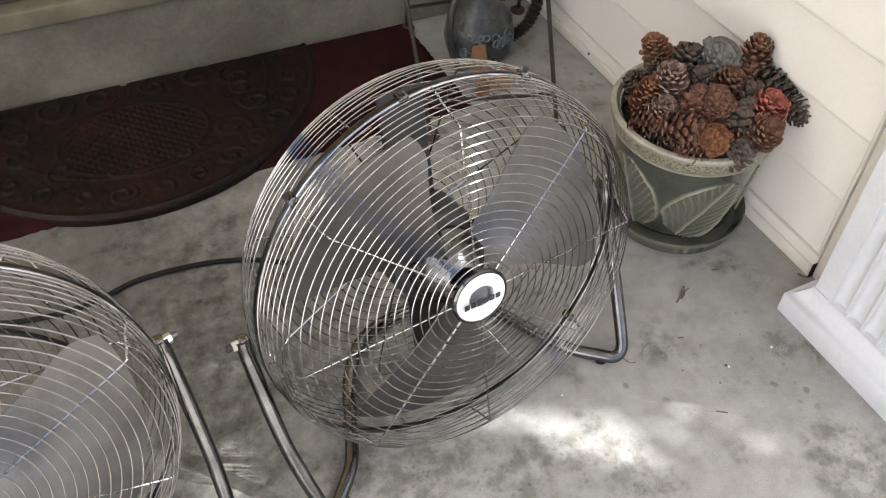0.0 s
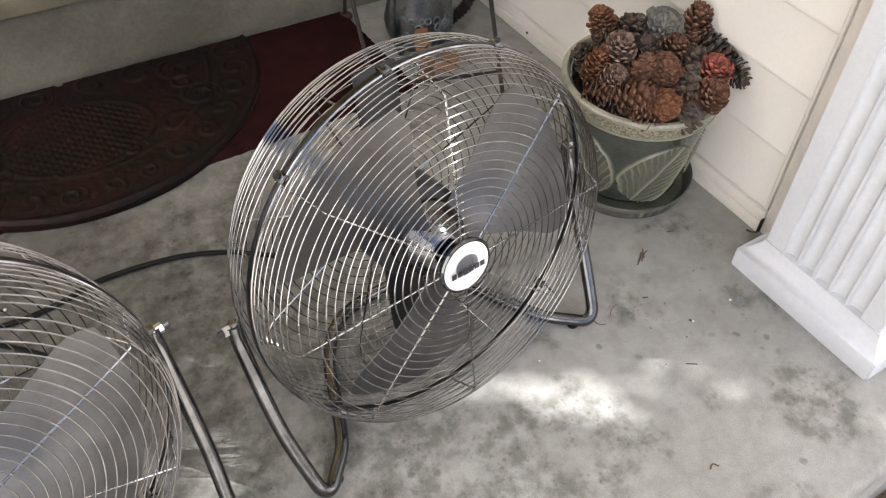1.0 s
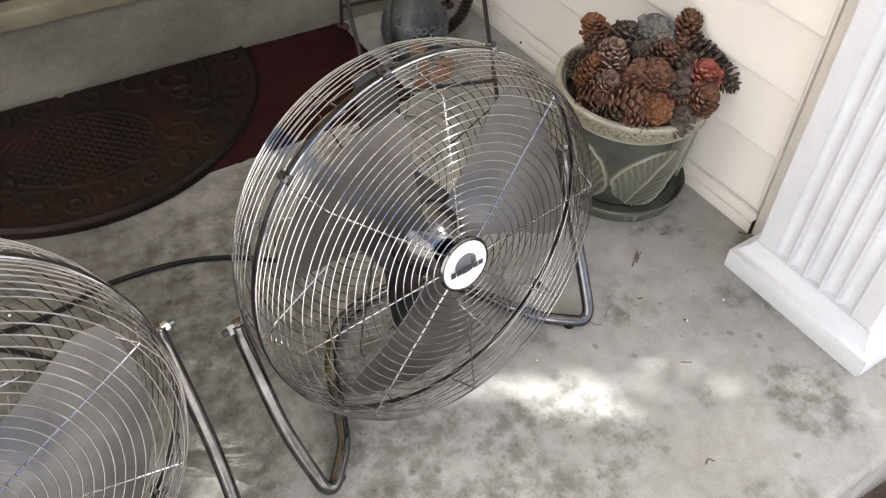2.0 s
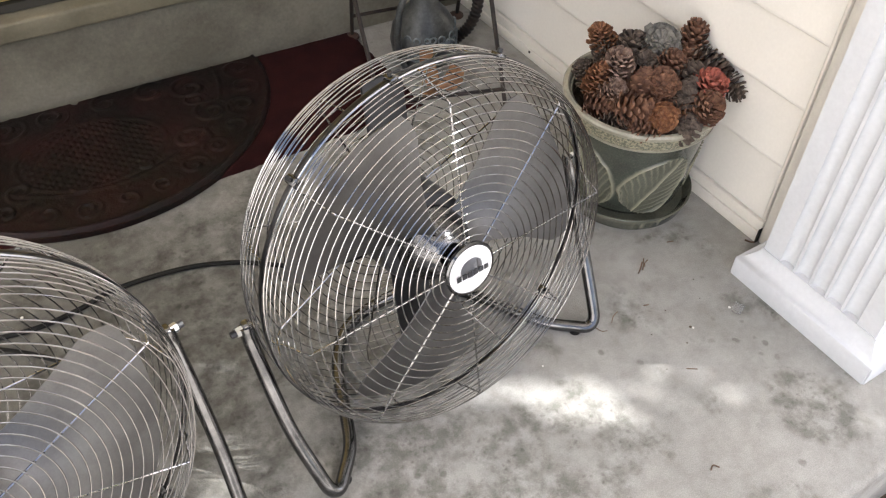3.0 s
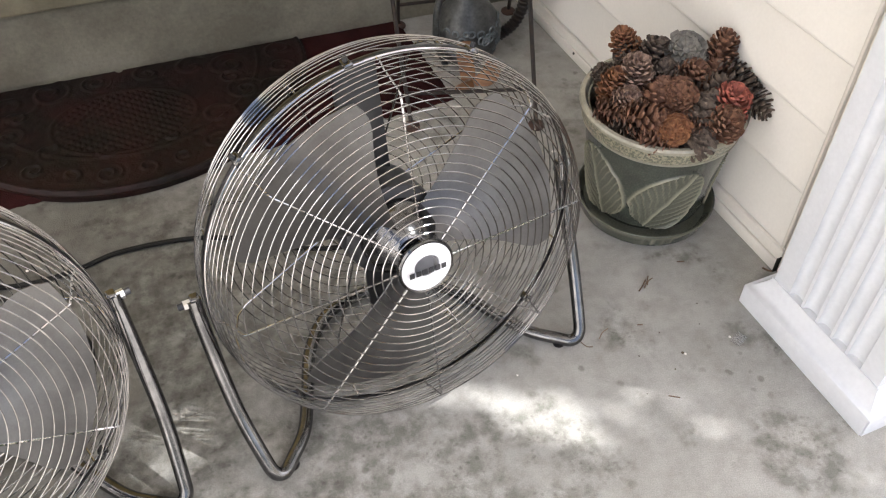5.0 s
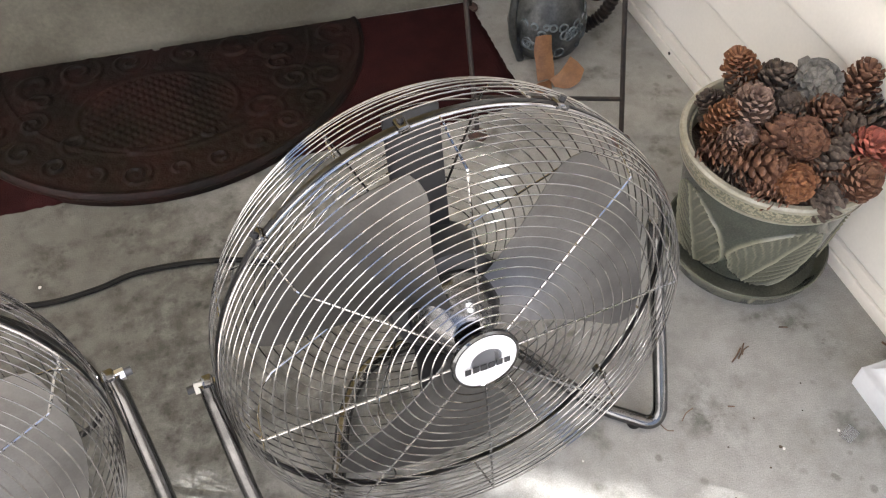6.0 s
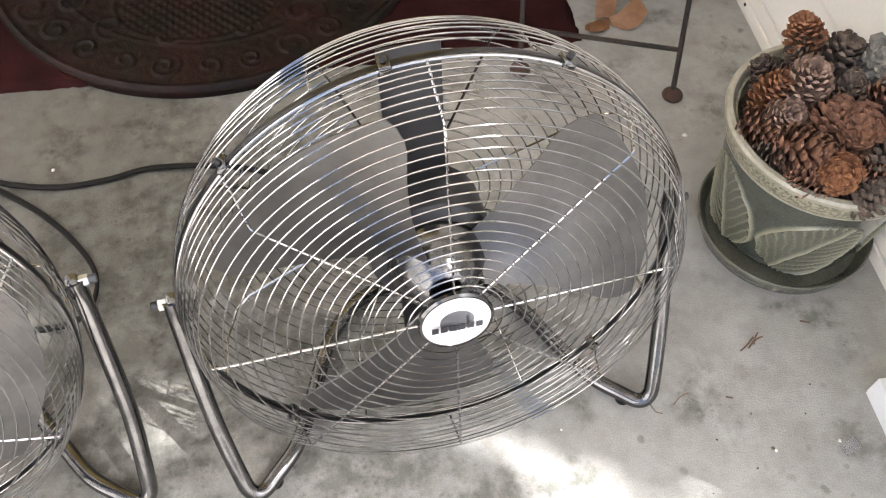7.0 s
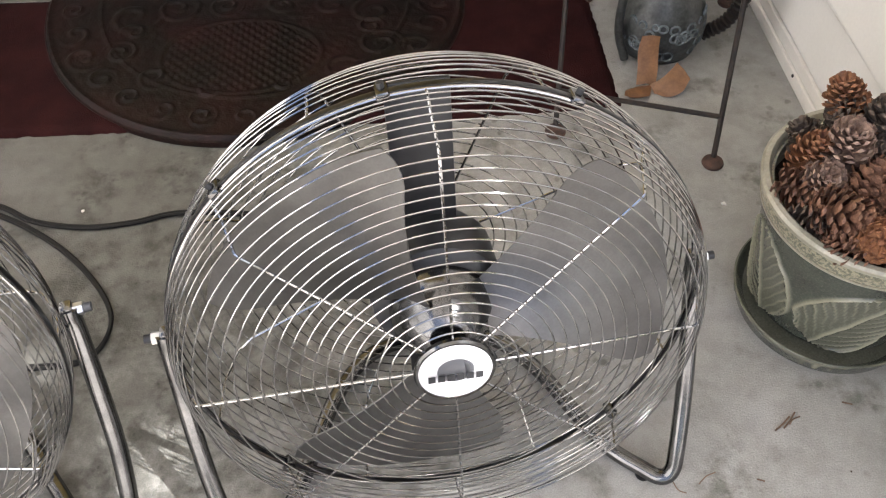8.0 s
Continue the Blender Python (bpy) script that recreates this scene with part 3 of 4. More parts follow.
def blade(angle):
    """One broad twisted blade with thickness."""
    bm = bmesh.new()
    nr, na = 14, 18
    grid = []
    for i in range(nr + 1):
        r = 0.040 + 0.172 * i / nr
        t = i / nr
        lead, trail = radians(24 + 14 * t ** 0.8), radians(-22 - 16 * t)
        tipround = 1 - 0.16 * max(0, (t - 0.75) / 0.25) ** 2
        row = []
        for j in range(na + 1):
            q = (trail + (lead - trail) * j / na) * tipround
            y = -0.040 + 0.038 * (q / radians(45)) * (0.55 + 0.45 * (1 - t)) + 0.006 * math.cos(q * 2)
            row.append(bm.verts.new((r * math.cos(angle + q), y, r * math.sin(angle + q))))
        grid.append(row)
    for i in range(nr):
        for j in range(na):
            bm.faces.new((grid[i][j], grid[i + 1][j], grid[i + 1][j + 1], grid[i][j + 1]))
    bmesh.ops.recalc_face_normals(bm, faces=bm.faces)
    bmesh.ops.solidify(bm, geom=bm.faces[:], thickness=0.0016)
    return bm


def disc_y(profile, segs=48):
    """Lathe turned to point along -y."""
    bm = lathe(profile, segs)
    for v in bm.verts:
        v.co = Vector((v.co.x, -v.co.z, v.co.y))
    return bm


def fan(pivot, yaw, tilt, blade_turn, spoke_turn, label):
    f = thing("floor_fan", label, "fan", group="chrome fans on the porch")
    f.matrix_world = pose(*pivot[:2], 0, 0, 0, yaw)
    h = pivot[2]
    head = pose(0, 0, h, -tilt)

    def put(ob):
        ob.matrix_local = head
        return ob
    fg = put(part("front_grille", shared("front_hoop", lambda: sweep(ring_points(RIM_R - 0.001, RIM_Y - 0.0042), 0.0015, 8, True), M_CHROME), None, f, "chromed wire front grille"))
    for k, (r, y) in enumerate(front_rings()):
        part("ring", shared("ring:f%d" % k, lambda: sweep(ring_points(r, y), WIRE, 6, True), M_CHROME), None, fg)
    for k in range(8):
        ob = part("spoke", shared("spoke:f", lambda: sweep(spoke_path(True, 0), 0.0013, 6), M_CHROME), None, fg)
        ob.matrix_local = Matrix.Rotation(-radians(45 * k + spoke_turn), 4, "Y")
    rg = put(part("rear_grille", shared("rear_hoop", lambda: sweep(ring_points(RIM_R - 0.001, RIM_Y + 0.0042), 0.0015, 8, True), M_CHROME), None, f, "chromed wire rear grille"))
    for k, (r, y) in enumerate(rear_rings()):
        part("ring", shared("ring:r%d" % k, lambda: sweep(ring_points(r, y), WIRE, 6, True), M_CHROME), None, rg)
    for k in range(8):
        ob = part("spoke", shared("spoke:r", lambda: sweep(spoke_path(False, 0), 0.0013, 6), M_CHROME), None, rg)
        ob.matrix_local = Matrix.Rotation(-radians(45 * k + spoke_turn + 22), 4, "Y")

    def band():
        bm = bmesh.new()
        prof = [(RIM_R + 0.0004, -0.0034), (RIM_R + 0.0014, -0.0034), (RIM_R + 0.0019, -0.0015), (RIM_R + 0.0019, 0.0015), (RIM_R + 0.0014, 0.0034), (RIM_R + 0.0004, 0.0034)]
        n = 128
        rings = [[bm.verts.new((r * math.cos(math.tau * i / n), RIM_Y + y, r * math.sin(math.tau * i / n))) for r, y in prof] for i in range(n)]
        for i in range(n):
            p, q = rings[i], rings[(i + 1) % n]
            for k in range(6):
                bm.faces.new((p[k], p[(k + 1) % 6], q[(k + 1) % 6], q[k]))
        return bm
    put(part("rim_band", shared("rim_band", band, M_BAND), None, f, "dark steel band joining the grilles"))
    for a in (134, 62, 98, 226, 315):
        ob = part("clip", shared("clip", lambda: box(RIM_R - 0.004, RIM_R + 0.0050, RIM_Y - 0.009, RIM_Y + 0.009, -0.0055, 0.0055, 0.0025, 2), M_TUBE), None, f)
        ob.matrix_local = head @ Matrix.Rotation(-radians(a), 4, "Y")
        sc = part("screw", shared("screw", lambda: sweep([(RIM_R + 0.004, RIM_Y, 0), (RIM_R + 0.0095, RIM_Y, 0)], 0.0032, 8), M_MOTOR), None, ob, "black screw head")
    # badge: pale enamel disc with plain marks
    badge = put(part("badge", shared("badge", lambda: disc_y([(0.0, DEPTH - 0.001), (0.036, DEPTH - 0.001), (0.0365, DEPTH + 0.003), (0.035, DEPTH + 0.0055), (0.033, DEPTH + 0.0052), (0.0325, DEPTH + 0.0045)]), M_TUBE), None, f, "chrome badge rim"))
    face = part("badge_face", shared("badge_face", lambda: disc_y([(0.0325, DEPTH + 0.0035), (0.0325, DEPTH + 0.0046), (0.02, DEPTH + 0.0054), (0.0, DEPTH + 0.0057)]), M_BADGE), None, badge, "white enamel badge face")

    def swirl():
        bm = bmesh.new()
        n = 40
        a = [bm.verts.new((0.0002 + 0.0165 * math.cos(math.tau * k / n), -DEPTH - 0.0060, 0.003 + 0.0140 * math.sin(math.tau * k / n))) for k in range(n)]
        bm.faces.new(a)
        bmesh.ops.solidify(bm, geom=bm.faces[:], thickness=0.0004)
        return bm
    part("grey_mark", shared("grey_mark", swirl, M_BADGE_GREY), None, badge, "grey printed roundel", smooth=False)

    def tail():
        bm = bmesh.new()
        n = 16
        o, i2 = [], []
        for k in range(n + 1):
            t = -0.9 + 1.9 * k / n
            o.append(bm.verts.new((0.0128 * math.cos(t) + 0.0008, -DEPTH - 0.0066, 0.003 + 0.0128 * math.sin(t))))
            w = 0.0045 * math.sin(math.pi * k / n)
            i2.append(bm.verts.new(((0.0128 - w) * math.cos(t) + 0.0008, -DEPTH - 0.0066, 0.003 + (0.0128 - w) * math.sin(t))))
        for k in range(n):
            bm.faces.new([v for v in dict.fromkeys((o[k], o[k + 1], i2[k + 1], i2[k]))])
        bmesh.ops.solidify(bm, geom=bm.faces[:], thickness=0.0004)
        return bm
    part("white_mark", shared("white_mark", tail, M_BADGE), None, badge, "white printed crescent", smooth=False)

    def bars():
        bm = bmesh.new()
        for k in range(6):
            x = -0.0246 + 0.0084 * k
            box(x, x + 0.0064, -DEPTH - 0.0092, -DEPTH - 0.0084, -0.0064, 0.0008, bm=bm)
        bmesh.ops.rotate(bm, verts=bm.verts, cent=(0, 0, 0), matrix=Matrix.Rotation(0.03, 3, "Y"))
        return bm
    part("black_bars", shared("black_bars", bars, M_MOTOR), None, badge, "row of black printed bars", smooth=False)
    # rotor and motor
    rotor = put(part("rotor_hub", shared("rotor_hub", lambda: disc_y([(0.0, 0.066), (0.018, 0.066), (0.026, 0.060), (0.046, 0.036), (0.048, 0.02), (0.048, 0.012), (0.0, 0.012)]), M_TUBE), None, f, "metal rotor hub"))
    for k in range(3):
        part("blade", shared("blade", lambda: blade(0.0), M_ALU), None, rotor, "broad bare aluminium blade").matrix_local = Matrix.Rotation(-radians(blade_turn + 120 * k), 4, "Y")
    motor = put(part("motor", shared("motor", lambda: disc_y([(0.0, 0.010), (0.054, 0.010), (0.062, 0.004), (0.064, -0.006), (0.064, -0.054), (0.058, -0.066), (0.03, -0.070), (0.0, -0.070)]), M_MOTOR), None, f, "black motor housing"))
    for a in (90, 270):
        part("strap", shared("strap", lambda: box(0.055, 0.206, 0.045, 0.0505, -0.029, 0.029, 0.002), M_MOTOR), None, motor, "black motor mounting strap").matrix_local = Matrix.Rotation(-radians(a), 4, "Y")
    # stand
    left = [(-0.2550, 0.0, h + 0.004), (-0.2548, -0.012, h - 0.03), (-0.2508, -0.062, h * 0.46), (-0.2400, -0.106, 0.042), (-0.234, -0.119, 0.020),
            (-0.222, -0.120, 0.0115), (-0.206, -0.106, 0.0105), (-0.176, -0.074, 0.0105), (-0.150, -0.022, 0.0105), (-0.118, 0.045, 0.0105), (-0.07, 0.095, 0.0105)]
    right = [(-x, y, z) for x, y, z in reversed(left)]
    part("stand_tube", shared("stand_tube:%d" % round(h * 1000), lambda: sweep(smooth_path(left + [(0, 0.108, 0.0105)] + right, 7), 0.0090, 14), M_TUBE), None, f, "bent chromed tube stand")
    for sx in (-1, 1):
        part("rubber_foot", shared("rubber_foot", lambda: lathe([(0, 0.0), (0.0085, 0.0), (0.0095, 0.003), (0.0085, 0.008), (0, 0.008)], 14), M_BLACK), None, f, "black rubber foot").location = (sx * 0.208, -0.109, 0)
        kn = part("knob", shared("knob", lambda: sweep([(0.0045, 0, 0), (0.0125, 0, 0)], 0.0062, 6), M_ZINC), None, f, "zinc-plated pivot nut")
        part("knob_tip", shared("knob_tip", lambda: sweep([(0.0126, 0, 0), (0.0195, 0, 0)], 0.0044, 12), M_MOTOR), None, kn, "black bolt tip")
        part("bracket", shared("bracket", lambda: box(-0.007, 0.0045, -0.0065, 0.0065, -0.012, 0.0095, 0.0028, 2), M_TUBE), None, kn, "chromed pivot bracket")
        kn.matrix_local = pose(sx * 0.2548, 0, h, 0, 0, 0 if sx > 0 else 180)
    return f


fan((0.3421, 0.6866, 0.2421), 5.25, 10.8, 133, 0.4, "chromed wire floor fan with a white badge on a tube stand")
fan((-0.243, 0.629, 0.2695), 11.6, 11.2, -14, 19.3, "chromed wire floor fan beside a second one, blades at rest")


# ---- cords ----
def cord(points, label):
    bm = sweep(smooth_path(points, 10), 0.0028, 8)
    sweep([p + Vector((0.0, 0.0038, 0.0)) for p in smooth_path(points, 10)], 0.0028, 8, bm=bm)
    solid("power_cord", bm, M_BLACK, label, "cord", group="black cords")


cord([(0.36, 0.79, 0.16), (0.33, 0.86, 0.05), (0.26, 0.93, 0.006), (0.18, 0.99, 0.004), (0.10, 1.022, 0.004), (0.0, 1.034, 0.004), (-0.064, 1.022, 0.004), (-0.13, 1.019, 0.004), (-0.204, 1.037, 0.004),
      (-0.262, 1.072, 0.004), (-0.36, 1.10, 0.004), (-0.52, 1.12, 0.004), (-0.8, 1.16, 0.004)], "black twin flex lying on the concrete behind the fans")
cord([(-0.26, 0.735, 0.17), (-0.24, 0.78, 0.03), (-0.17, 0.795, 0.004), (-0.09, 0.80, 0.004), (-0.067, 0.85, 0.004), (-0.092, 0.91, 0.004), (-0.158, 0.985, 0.0045), (-0.25, 1.05, 0.0045), (-0.33, 1.075, 0.0045),
      (-0.5, 1.09, 0.0045), (-0.8, 1.12, 0.0045)], "black flex looping over the concrete from a fan")


# ---- flower pot with cones ----
POT = Vector((0.844, 0.818, 0))


def leaf_value(u, v):
    """Height of a raised leaf at (u, v), both -1 to 1: outline ridge, midrib and side veins."""
    w = 0.90 * max(0.0, 1 - abs(v) ** 2.4) ** 0.5 * (1 - 0.20 * v)
    if w <= 0:
        return 0.0
    d = abs(u) / max(w, 1e-3)
    out = math.exp(-((d - 1.0) / 0.06) ** 2) * min(1.0, w * 3)
    if d < 1:
        out = max(out, 0.9 * math.exp(-(u / 0.06) ** 2))
        vein = math.sin((v - abs(u) * 0.95) * 27 + 1.2 * noise.noise(Vector((u * 3, v * 3, 4))))
        out = max(out, 0.85 * max(0.0, vein) ** 1.6 * (0.35 + 0.65 * d))
        out = max(out, 0.22)
    return out


def pot():
    p = thing("flower_pot", "green glazed ceramic pot with raised leaves, full of cones", "flower pot")
    p.location = POT + Vector((0, 0, 0.014))
    bm = bmesh.new()
    lay = bm.verts.layers.float.new("relief")
    segs, rows = 320, 90
    z0, z1 = 0.0, 0.158
    grid = []
    for j in range(rows + 1):
        t = j / rows
        z = z0 + (z1 - z0) * t
        r = 0.0965 + 0.0205 * t
        if t < 0.05:
            r -= 0.004 * (1 - t / 0.05)
        row = []
        for i in range(segs):
            a = math.tau * i / segs
            # five broad leaves, leaning by turns to either side
            rel = 0.0
            wob = 0.04 * noise.noise(Vector((math.cos(a) * 6, math.sin(a) * 6, z * 60)))
            for mid, lean in ((184, -16), (252, 29), (325, -20), (33, 29), (101, -20)):
                du = ((math.degrees(a) - mid + 180) % 360 - 180) * 0.107 * math.pi / 180
                dz = z - 0.071
                if abs(du) < 0.09:
                    cl, sl = math.cos(radians(lean)), math.sin(radians(lean))
                    v = (dz * cl + du * sl) / 0.066 + wob
                    if abs(v) < 1:
                        rel = max(rel, leaf_value((du * cl - dz * sl) / 0.056 + wob, v))
            vert = bm.verts.new(((r + 0.0042 * rel) * math.cos(a), (r + 0.0042 * rel) * math.sin(a), z))
            vert[lay] = min(1.0, rel * 0.9)
            row.append(vert)
        grid.append(row)
    for j in range(rows):
        for i in range(segs):
            bm.faces.new((grid[j][i], grid[j][(i + 1) % segs], grid[j + 1][(i + 1) % segs], grid[j + 1][i]))
    bm.faces.new(grid[0][::-1])
    part("body", bm, M_POT, p, "green glazed body with raised veined leaves")
    part("rim_lower_edge", lathe([(0.114, 0.156), (0.1215, 0.157), (0.1240, 0.160), (0.1245, 0.1635), (0.114, 0.164)], 96), M_RIMEDGE, p, "worn cream glaze line")
    part("rim_band", lathe([(0.114, 0.1635), (0.1235, 0.1638), (0.1262, 0.1735), (0.1275, 0.1835), (0.115, 0.184)], 128), M_RIM, p, "speckled stippled rim band")
    part("rim", lathe([(0.114, 0.1838), (0.1282, 0.1836), (0.1305, 0.1866), (0.1305, 0.1905), (0.128, 0.1935), (0.1225, 0.1940), (0.1185, 0.1905), (0.1165, 0.182), (0.113, 0.15), (0.108, 0.13)], 96), M_RIMEDGE, p, "worn pale glaze lip")
    part("soil", lathe([(0.0, 0.163), (0.06, 0.160), (0.114, 0.152), (0.110, 0.14), (0.0, 0.14)], 64), M_SOIL, p, "dark soil and litter")
    s = thing("pot_saucer", "green glazed saucer under the flower pot", "saucer")
    s.location = POT + Vector((-0.006, -0.010, 0))
    sb = bmesh.new()
    lay = sb.verts.layers.float.new("relief")
    prof = [(0.0, 0.0), (0.104, 0.0), (0.1075, 0.002), (0.1095, 0.008), (0.1118, 0.017), (0.1140, 0.024), (0.1145, 0.0265), (0.1120, 0.0275), (0.110, 0.025), (0.104, 0.016), (0.101, 0.0125), (0.0, 0.0125)]
    rings = []
    segs = 192
    for r, z in prof:
        ring = []
        for i in range(segs if r else 1):
            a = math.tau * i / segs
            rel = 0.0
            if 0.004 < z < 0.022 and r > 0.1085:
                u = ((a / math.tau * 14) % 1) * 2 - 1
                rel = 0.7 * max(0.0, math.cos(u * 9)) * (1 - abs(u)) if (i // 14) % 3 == 0 else 0.0
            if z > 0.0235 and r > 0.1118:
                rel = 0.3
            vv = sb.verts.new(((r + 0.002 * rel * (z < 0.022)) * math.cos(a), (r + 0.002 * rel * (z < 0.022)) * math.sin(a), z))
            vv[lay] = rel
            ring.append(vv)
        rings.append(ring)
    for a, b in zip(rings, rings[1:]):
        for k in range(segs):
            q = list(dict.fromkeys((a[k % len(a)], a[(k + 1) % len(a)], b[(k + 1) % len(b)], b[k % len(b)])))
            sb.faces.new(q)
    part("dish", sb, M_SAUCER, s)
    lip = [(0.1136 * math.cos(math.tau * k / 96), 0.1136 * math.sin(math.tau * k / 96), 0.0272) for k in range(96)]
    part("lip", sweep(lip, 0.0017, 8, True), M_SAUCER, s, "worn olive glaze lip")


pot()


def cone_mesh(name, length, radius, openness, seed, material):
    """A pine cone: a thin core with separate woody scales standing out in a spiral."""
    rnd = random.Random(seed)
    bm = lathe([(0, -length * 0.46), (radius * 0.22, -length * 0.38), (radius * 0.30, 0), (radius * 0.18, length * 0.34), (0, length * 0.42)], 8)
    n = int(78 + 16 * (1 - openness))
    for i in range(n):
        t = (i + 0.5) / n
        a = i * 2.39996 + rnd.uniform(-0.10, 0.10)
        z = -length * 0.44 + length * 0.80 * t
        env = math.sin(math.pi * min(1.0, 0.20 + 0.74 * t)) ** 0.75
        reach = radius * (0.30 + 0.76 * env) * rnd.uniform(0.82, 1.10)
        lift = -0.15 + 0.35 * (1 - openness) + (1.15 - 0.25 * openness) * t ** 1.2 + rnd.uniform(-0.08, 0.08)
        rad = Vector((math.cos(a), math.sin(a), 0))
        tan = Vector((-math.sin(a), math.cos(a), 0))
        d = (rad * math.cos(lift) + Vector((0, 0, 1)) * math.sin(lift)).normalized()
        up = tan.cross(d) * -1
        w = radius * 0.26 * (0.5 + 0.6 * env) * rnd.uniform(0.85, 1.15)
        base = rad * radius * 0.14 + Vector((0, 0, z))
        L = reach
        th = radius * 0.032
        p = [(0.0, 0.28, 0), (0.5, 0.62, -0.02), (0.82, 1.0, 0.03), (1.0, 0.70, 0.14)]
        tops, bots = [], []
        for q, ww, cu in p:
            c = base + d * L * q + up * L * cu * 0.6
            th2 = th * (0.5 + 1.7 * q * q)
            tops.append((bm.verts.new(c - tan * w * ww - up * th2 * 0.4), bm.verts.new(c + up * th2), bm.verts.new(c + tan * w * ww - up * th2 * 0.4)))
            bots.append(bm.verts.new(c - up * th2 * 1.2))
        for k in range(3):
            a0, a1 = tops[k], tops[k + 1]
            bm.faces.new((a0[0], a0[1], a1[1], a1[0]))
            bm.faces.new((a0[1], a0[2], a1[2], a1[1]))
            bm.faces.new((bots[k], a0[0], a1[0], bots[k + 1]))
            bm.faces.new((a0[2], bots[k], bots[k + 1], a1[2]))
        e = tops[-1]
        bm.faces.new((e[0], e[1], bots[-1]))
        bm.faces.new((e[1], e[2], bots[-1]))
    return mesh_of(name, bm, material)


LABELS = {"brown": "brown open pine cone resting in the pot", "orange": "orange-brown pine cone resting in the pot", "dark": "dark weathered pine cone resting in the pot",
          "grey": "grey wide-open pine cone on top of the pot", "pink": "pale pinkish-brown pine cone resting in the pot", "red": "pine cone with red-tinted scales in the pot"}


def cone(x, y, z, size, axis, colour, fat=0.62, openness=0.5):
    key = "cone:%s:%d:%d:%d" % (colour, round(fat * 10), round(openness * 10), int(x * 1000) % 3)
    if key not in MESH:
        MESH[key] = cone_mesh("pine_cone", 0.07, 0.07 * fat * 0.62, openness, len(MESH), CONE[colour])
    ob = tagged(new("pine_cone", MESH[key]), LABELS[colour], "pine cone", "cones in the pot")
    q = Vector(axis).to_track_quat("Z", "Y")
    ob.matrix_world = Matrix.LocRotScale((x, y, z), q, (size * 0.92 / 0.07,) * 3) @ Matrix.Rotation(x * 40, 4, "Z")


cone(0.811, 0.898, 0.268, 0.050, (-0.3, 0.2, 1), "orange", 0.75, 0.7)
cone(0.792, 0.833, 0.255, 0.076, (-0.1, -0.2, 1), "pink", 0.60, 0.35)
cone(0.760, 0.842, 0.240, 0.068, (0.15, -0.15, 1), "orange", 0.52, 0.4)
cone(0.820, 0.885, 0.248, 0.066, (-0.9, 0.1, 0.4), "dark", 0.62, 0.8)
cone(0.838, 0.856, 0.254, 0.076, (0.25, 0.2, 1), "dark", 0.66, 0.7)
cone(0.880, 0.836, 0.268, 0.056, (-0.45, -0.55, 0.8), "grey", 0.92, 1.0)
cone(0.925, 0.812, 0.272, 0.078, (0.22, 0.05, 1), "brown", 0.56, 0.55)
cone(0.908, 0.796, 0.243, 0.070, (0.2, 0.2, 1), "brown", 0.62, 0.5)
cone(0.930, 0.772, 0.243, 0.084, (0.35, -0.65, -0.15), "dark", 0.62, 0.8)
cone(0.945, 0.735, 0.229, 0.074, (0.35, -0.7, -0.3), "dark", 0.52, 0.9)
cone(0.829, 0.769, 0.246, 0.056, (-0.5, -0.5, 0.8), "brown", 0.80, 0.9)
cone(0.797, 0.727, 0.226, 0.047, (-0.5, -0.65, 0.55), "orange", 0.80, 0.9)
cone(0.768, 0.764, 0.228, 0.072, (0.75, -0.55, 0.15), "brown", 0.62, 0.6)
cone(0.856, 0.742, 0.233, 0.070, (0.7, 0.3, 0.5), "dark", 0.58, 0.45)
cone(0.893, 0.733, 0.238, 0.058, (0.1, -0.2, 1), "red", 0.85, 0.6)
cone(0.874, 0.715, 0.222, 0.066, (-0.2, -0.6, 0.7), "brown", 0.75, 0.6)
cone(0.806, 0.788, 0.238, 0.070, (0.6, 0.5, 0.5), "brown", 0.60, 0.5)
cone(0.744, 0.812, 0.214, 0.060, (0.5, -0.7, 0.2), "brown", 0.62, 0.5)
cone(0.867, 0.800, 0.248, 0.064, (0.3, -0.3, 1), "brown", 0.72, 0.6)
cone(0.888, 0.776, 0.236, 0.070, (0.8, -0.2, 0.4), "dark", 0.66, 0.7)
cone(0.845, 0.826, 0.240, 0.070, (-0.4, -0.3, 0.9), "dark", 0.66, 0.6)
cone(0.768, 0.812, 0.226, 0.066, (-0.2, -0.5, 0.9), "pink", 0.62, 0.4)
cone(0.790, 0.755, 0.215, 0.060, (0.2, 0.7, 0.4), "brown", 0.66, 0.6)
cone(0.835, 0.730, 0.214, 0.058, (-0.7, 0.2, 0.4), "brown", 0.66, 0.6)
cone(0.915, 0.850, 0.232, 0.066, (0.2, 0.6, 0.6), "brown", 0.62, 0.6)
cone(0.870, 0.890, 0.226, 0.070, (0.2, 0.6, 0.5), "dark", 0.62, 0.6)
cone(0.778, 0.880, 0.218, 0.062, (-0.4, 0.5, 0.6), "dark", 0.62, 0.6)
cone(0.905, 0.755, 0.214, 0.062, (0.6, -0.3, 0.3), "brown", 0.62, 0.6)
cone(0.812, 0.755, 0.216, 0.058, (0.6, -0.5, 0.2), "brown", 0.66, 0.7)
cone(0.772, 0.736, 0.208, 0.052, (-0.6, 0.4, 0.2), "brown", 0.66, 0.7)
cone(0.830, 0.705, 0.205, 0.054, (0.8, 0.2, 0.1), "dark", 0.66, 0.7)
cone(0.752, 0.778, 0.206, 0.052, (0.2, -0.8, 0.2), "dark", 0.66, 0.7)
cone(0.848, 0.790, 0.222, 0.060, (0.3, 0.8, 0.2), "orange", 0.6, 0.6)
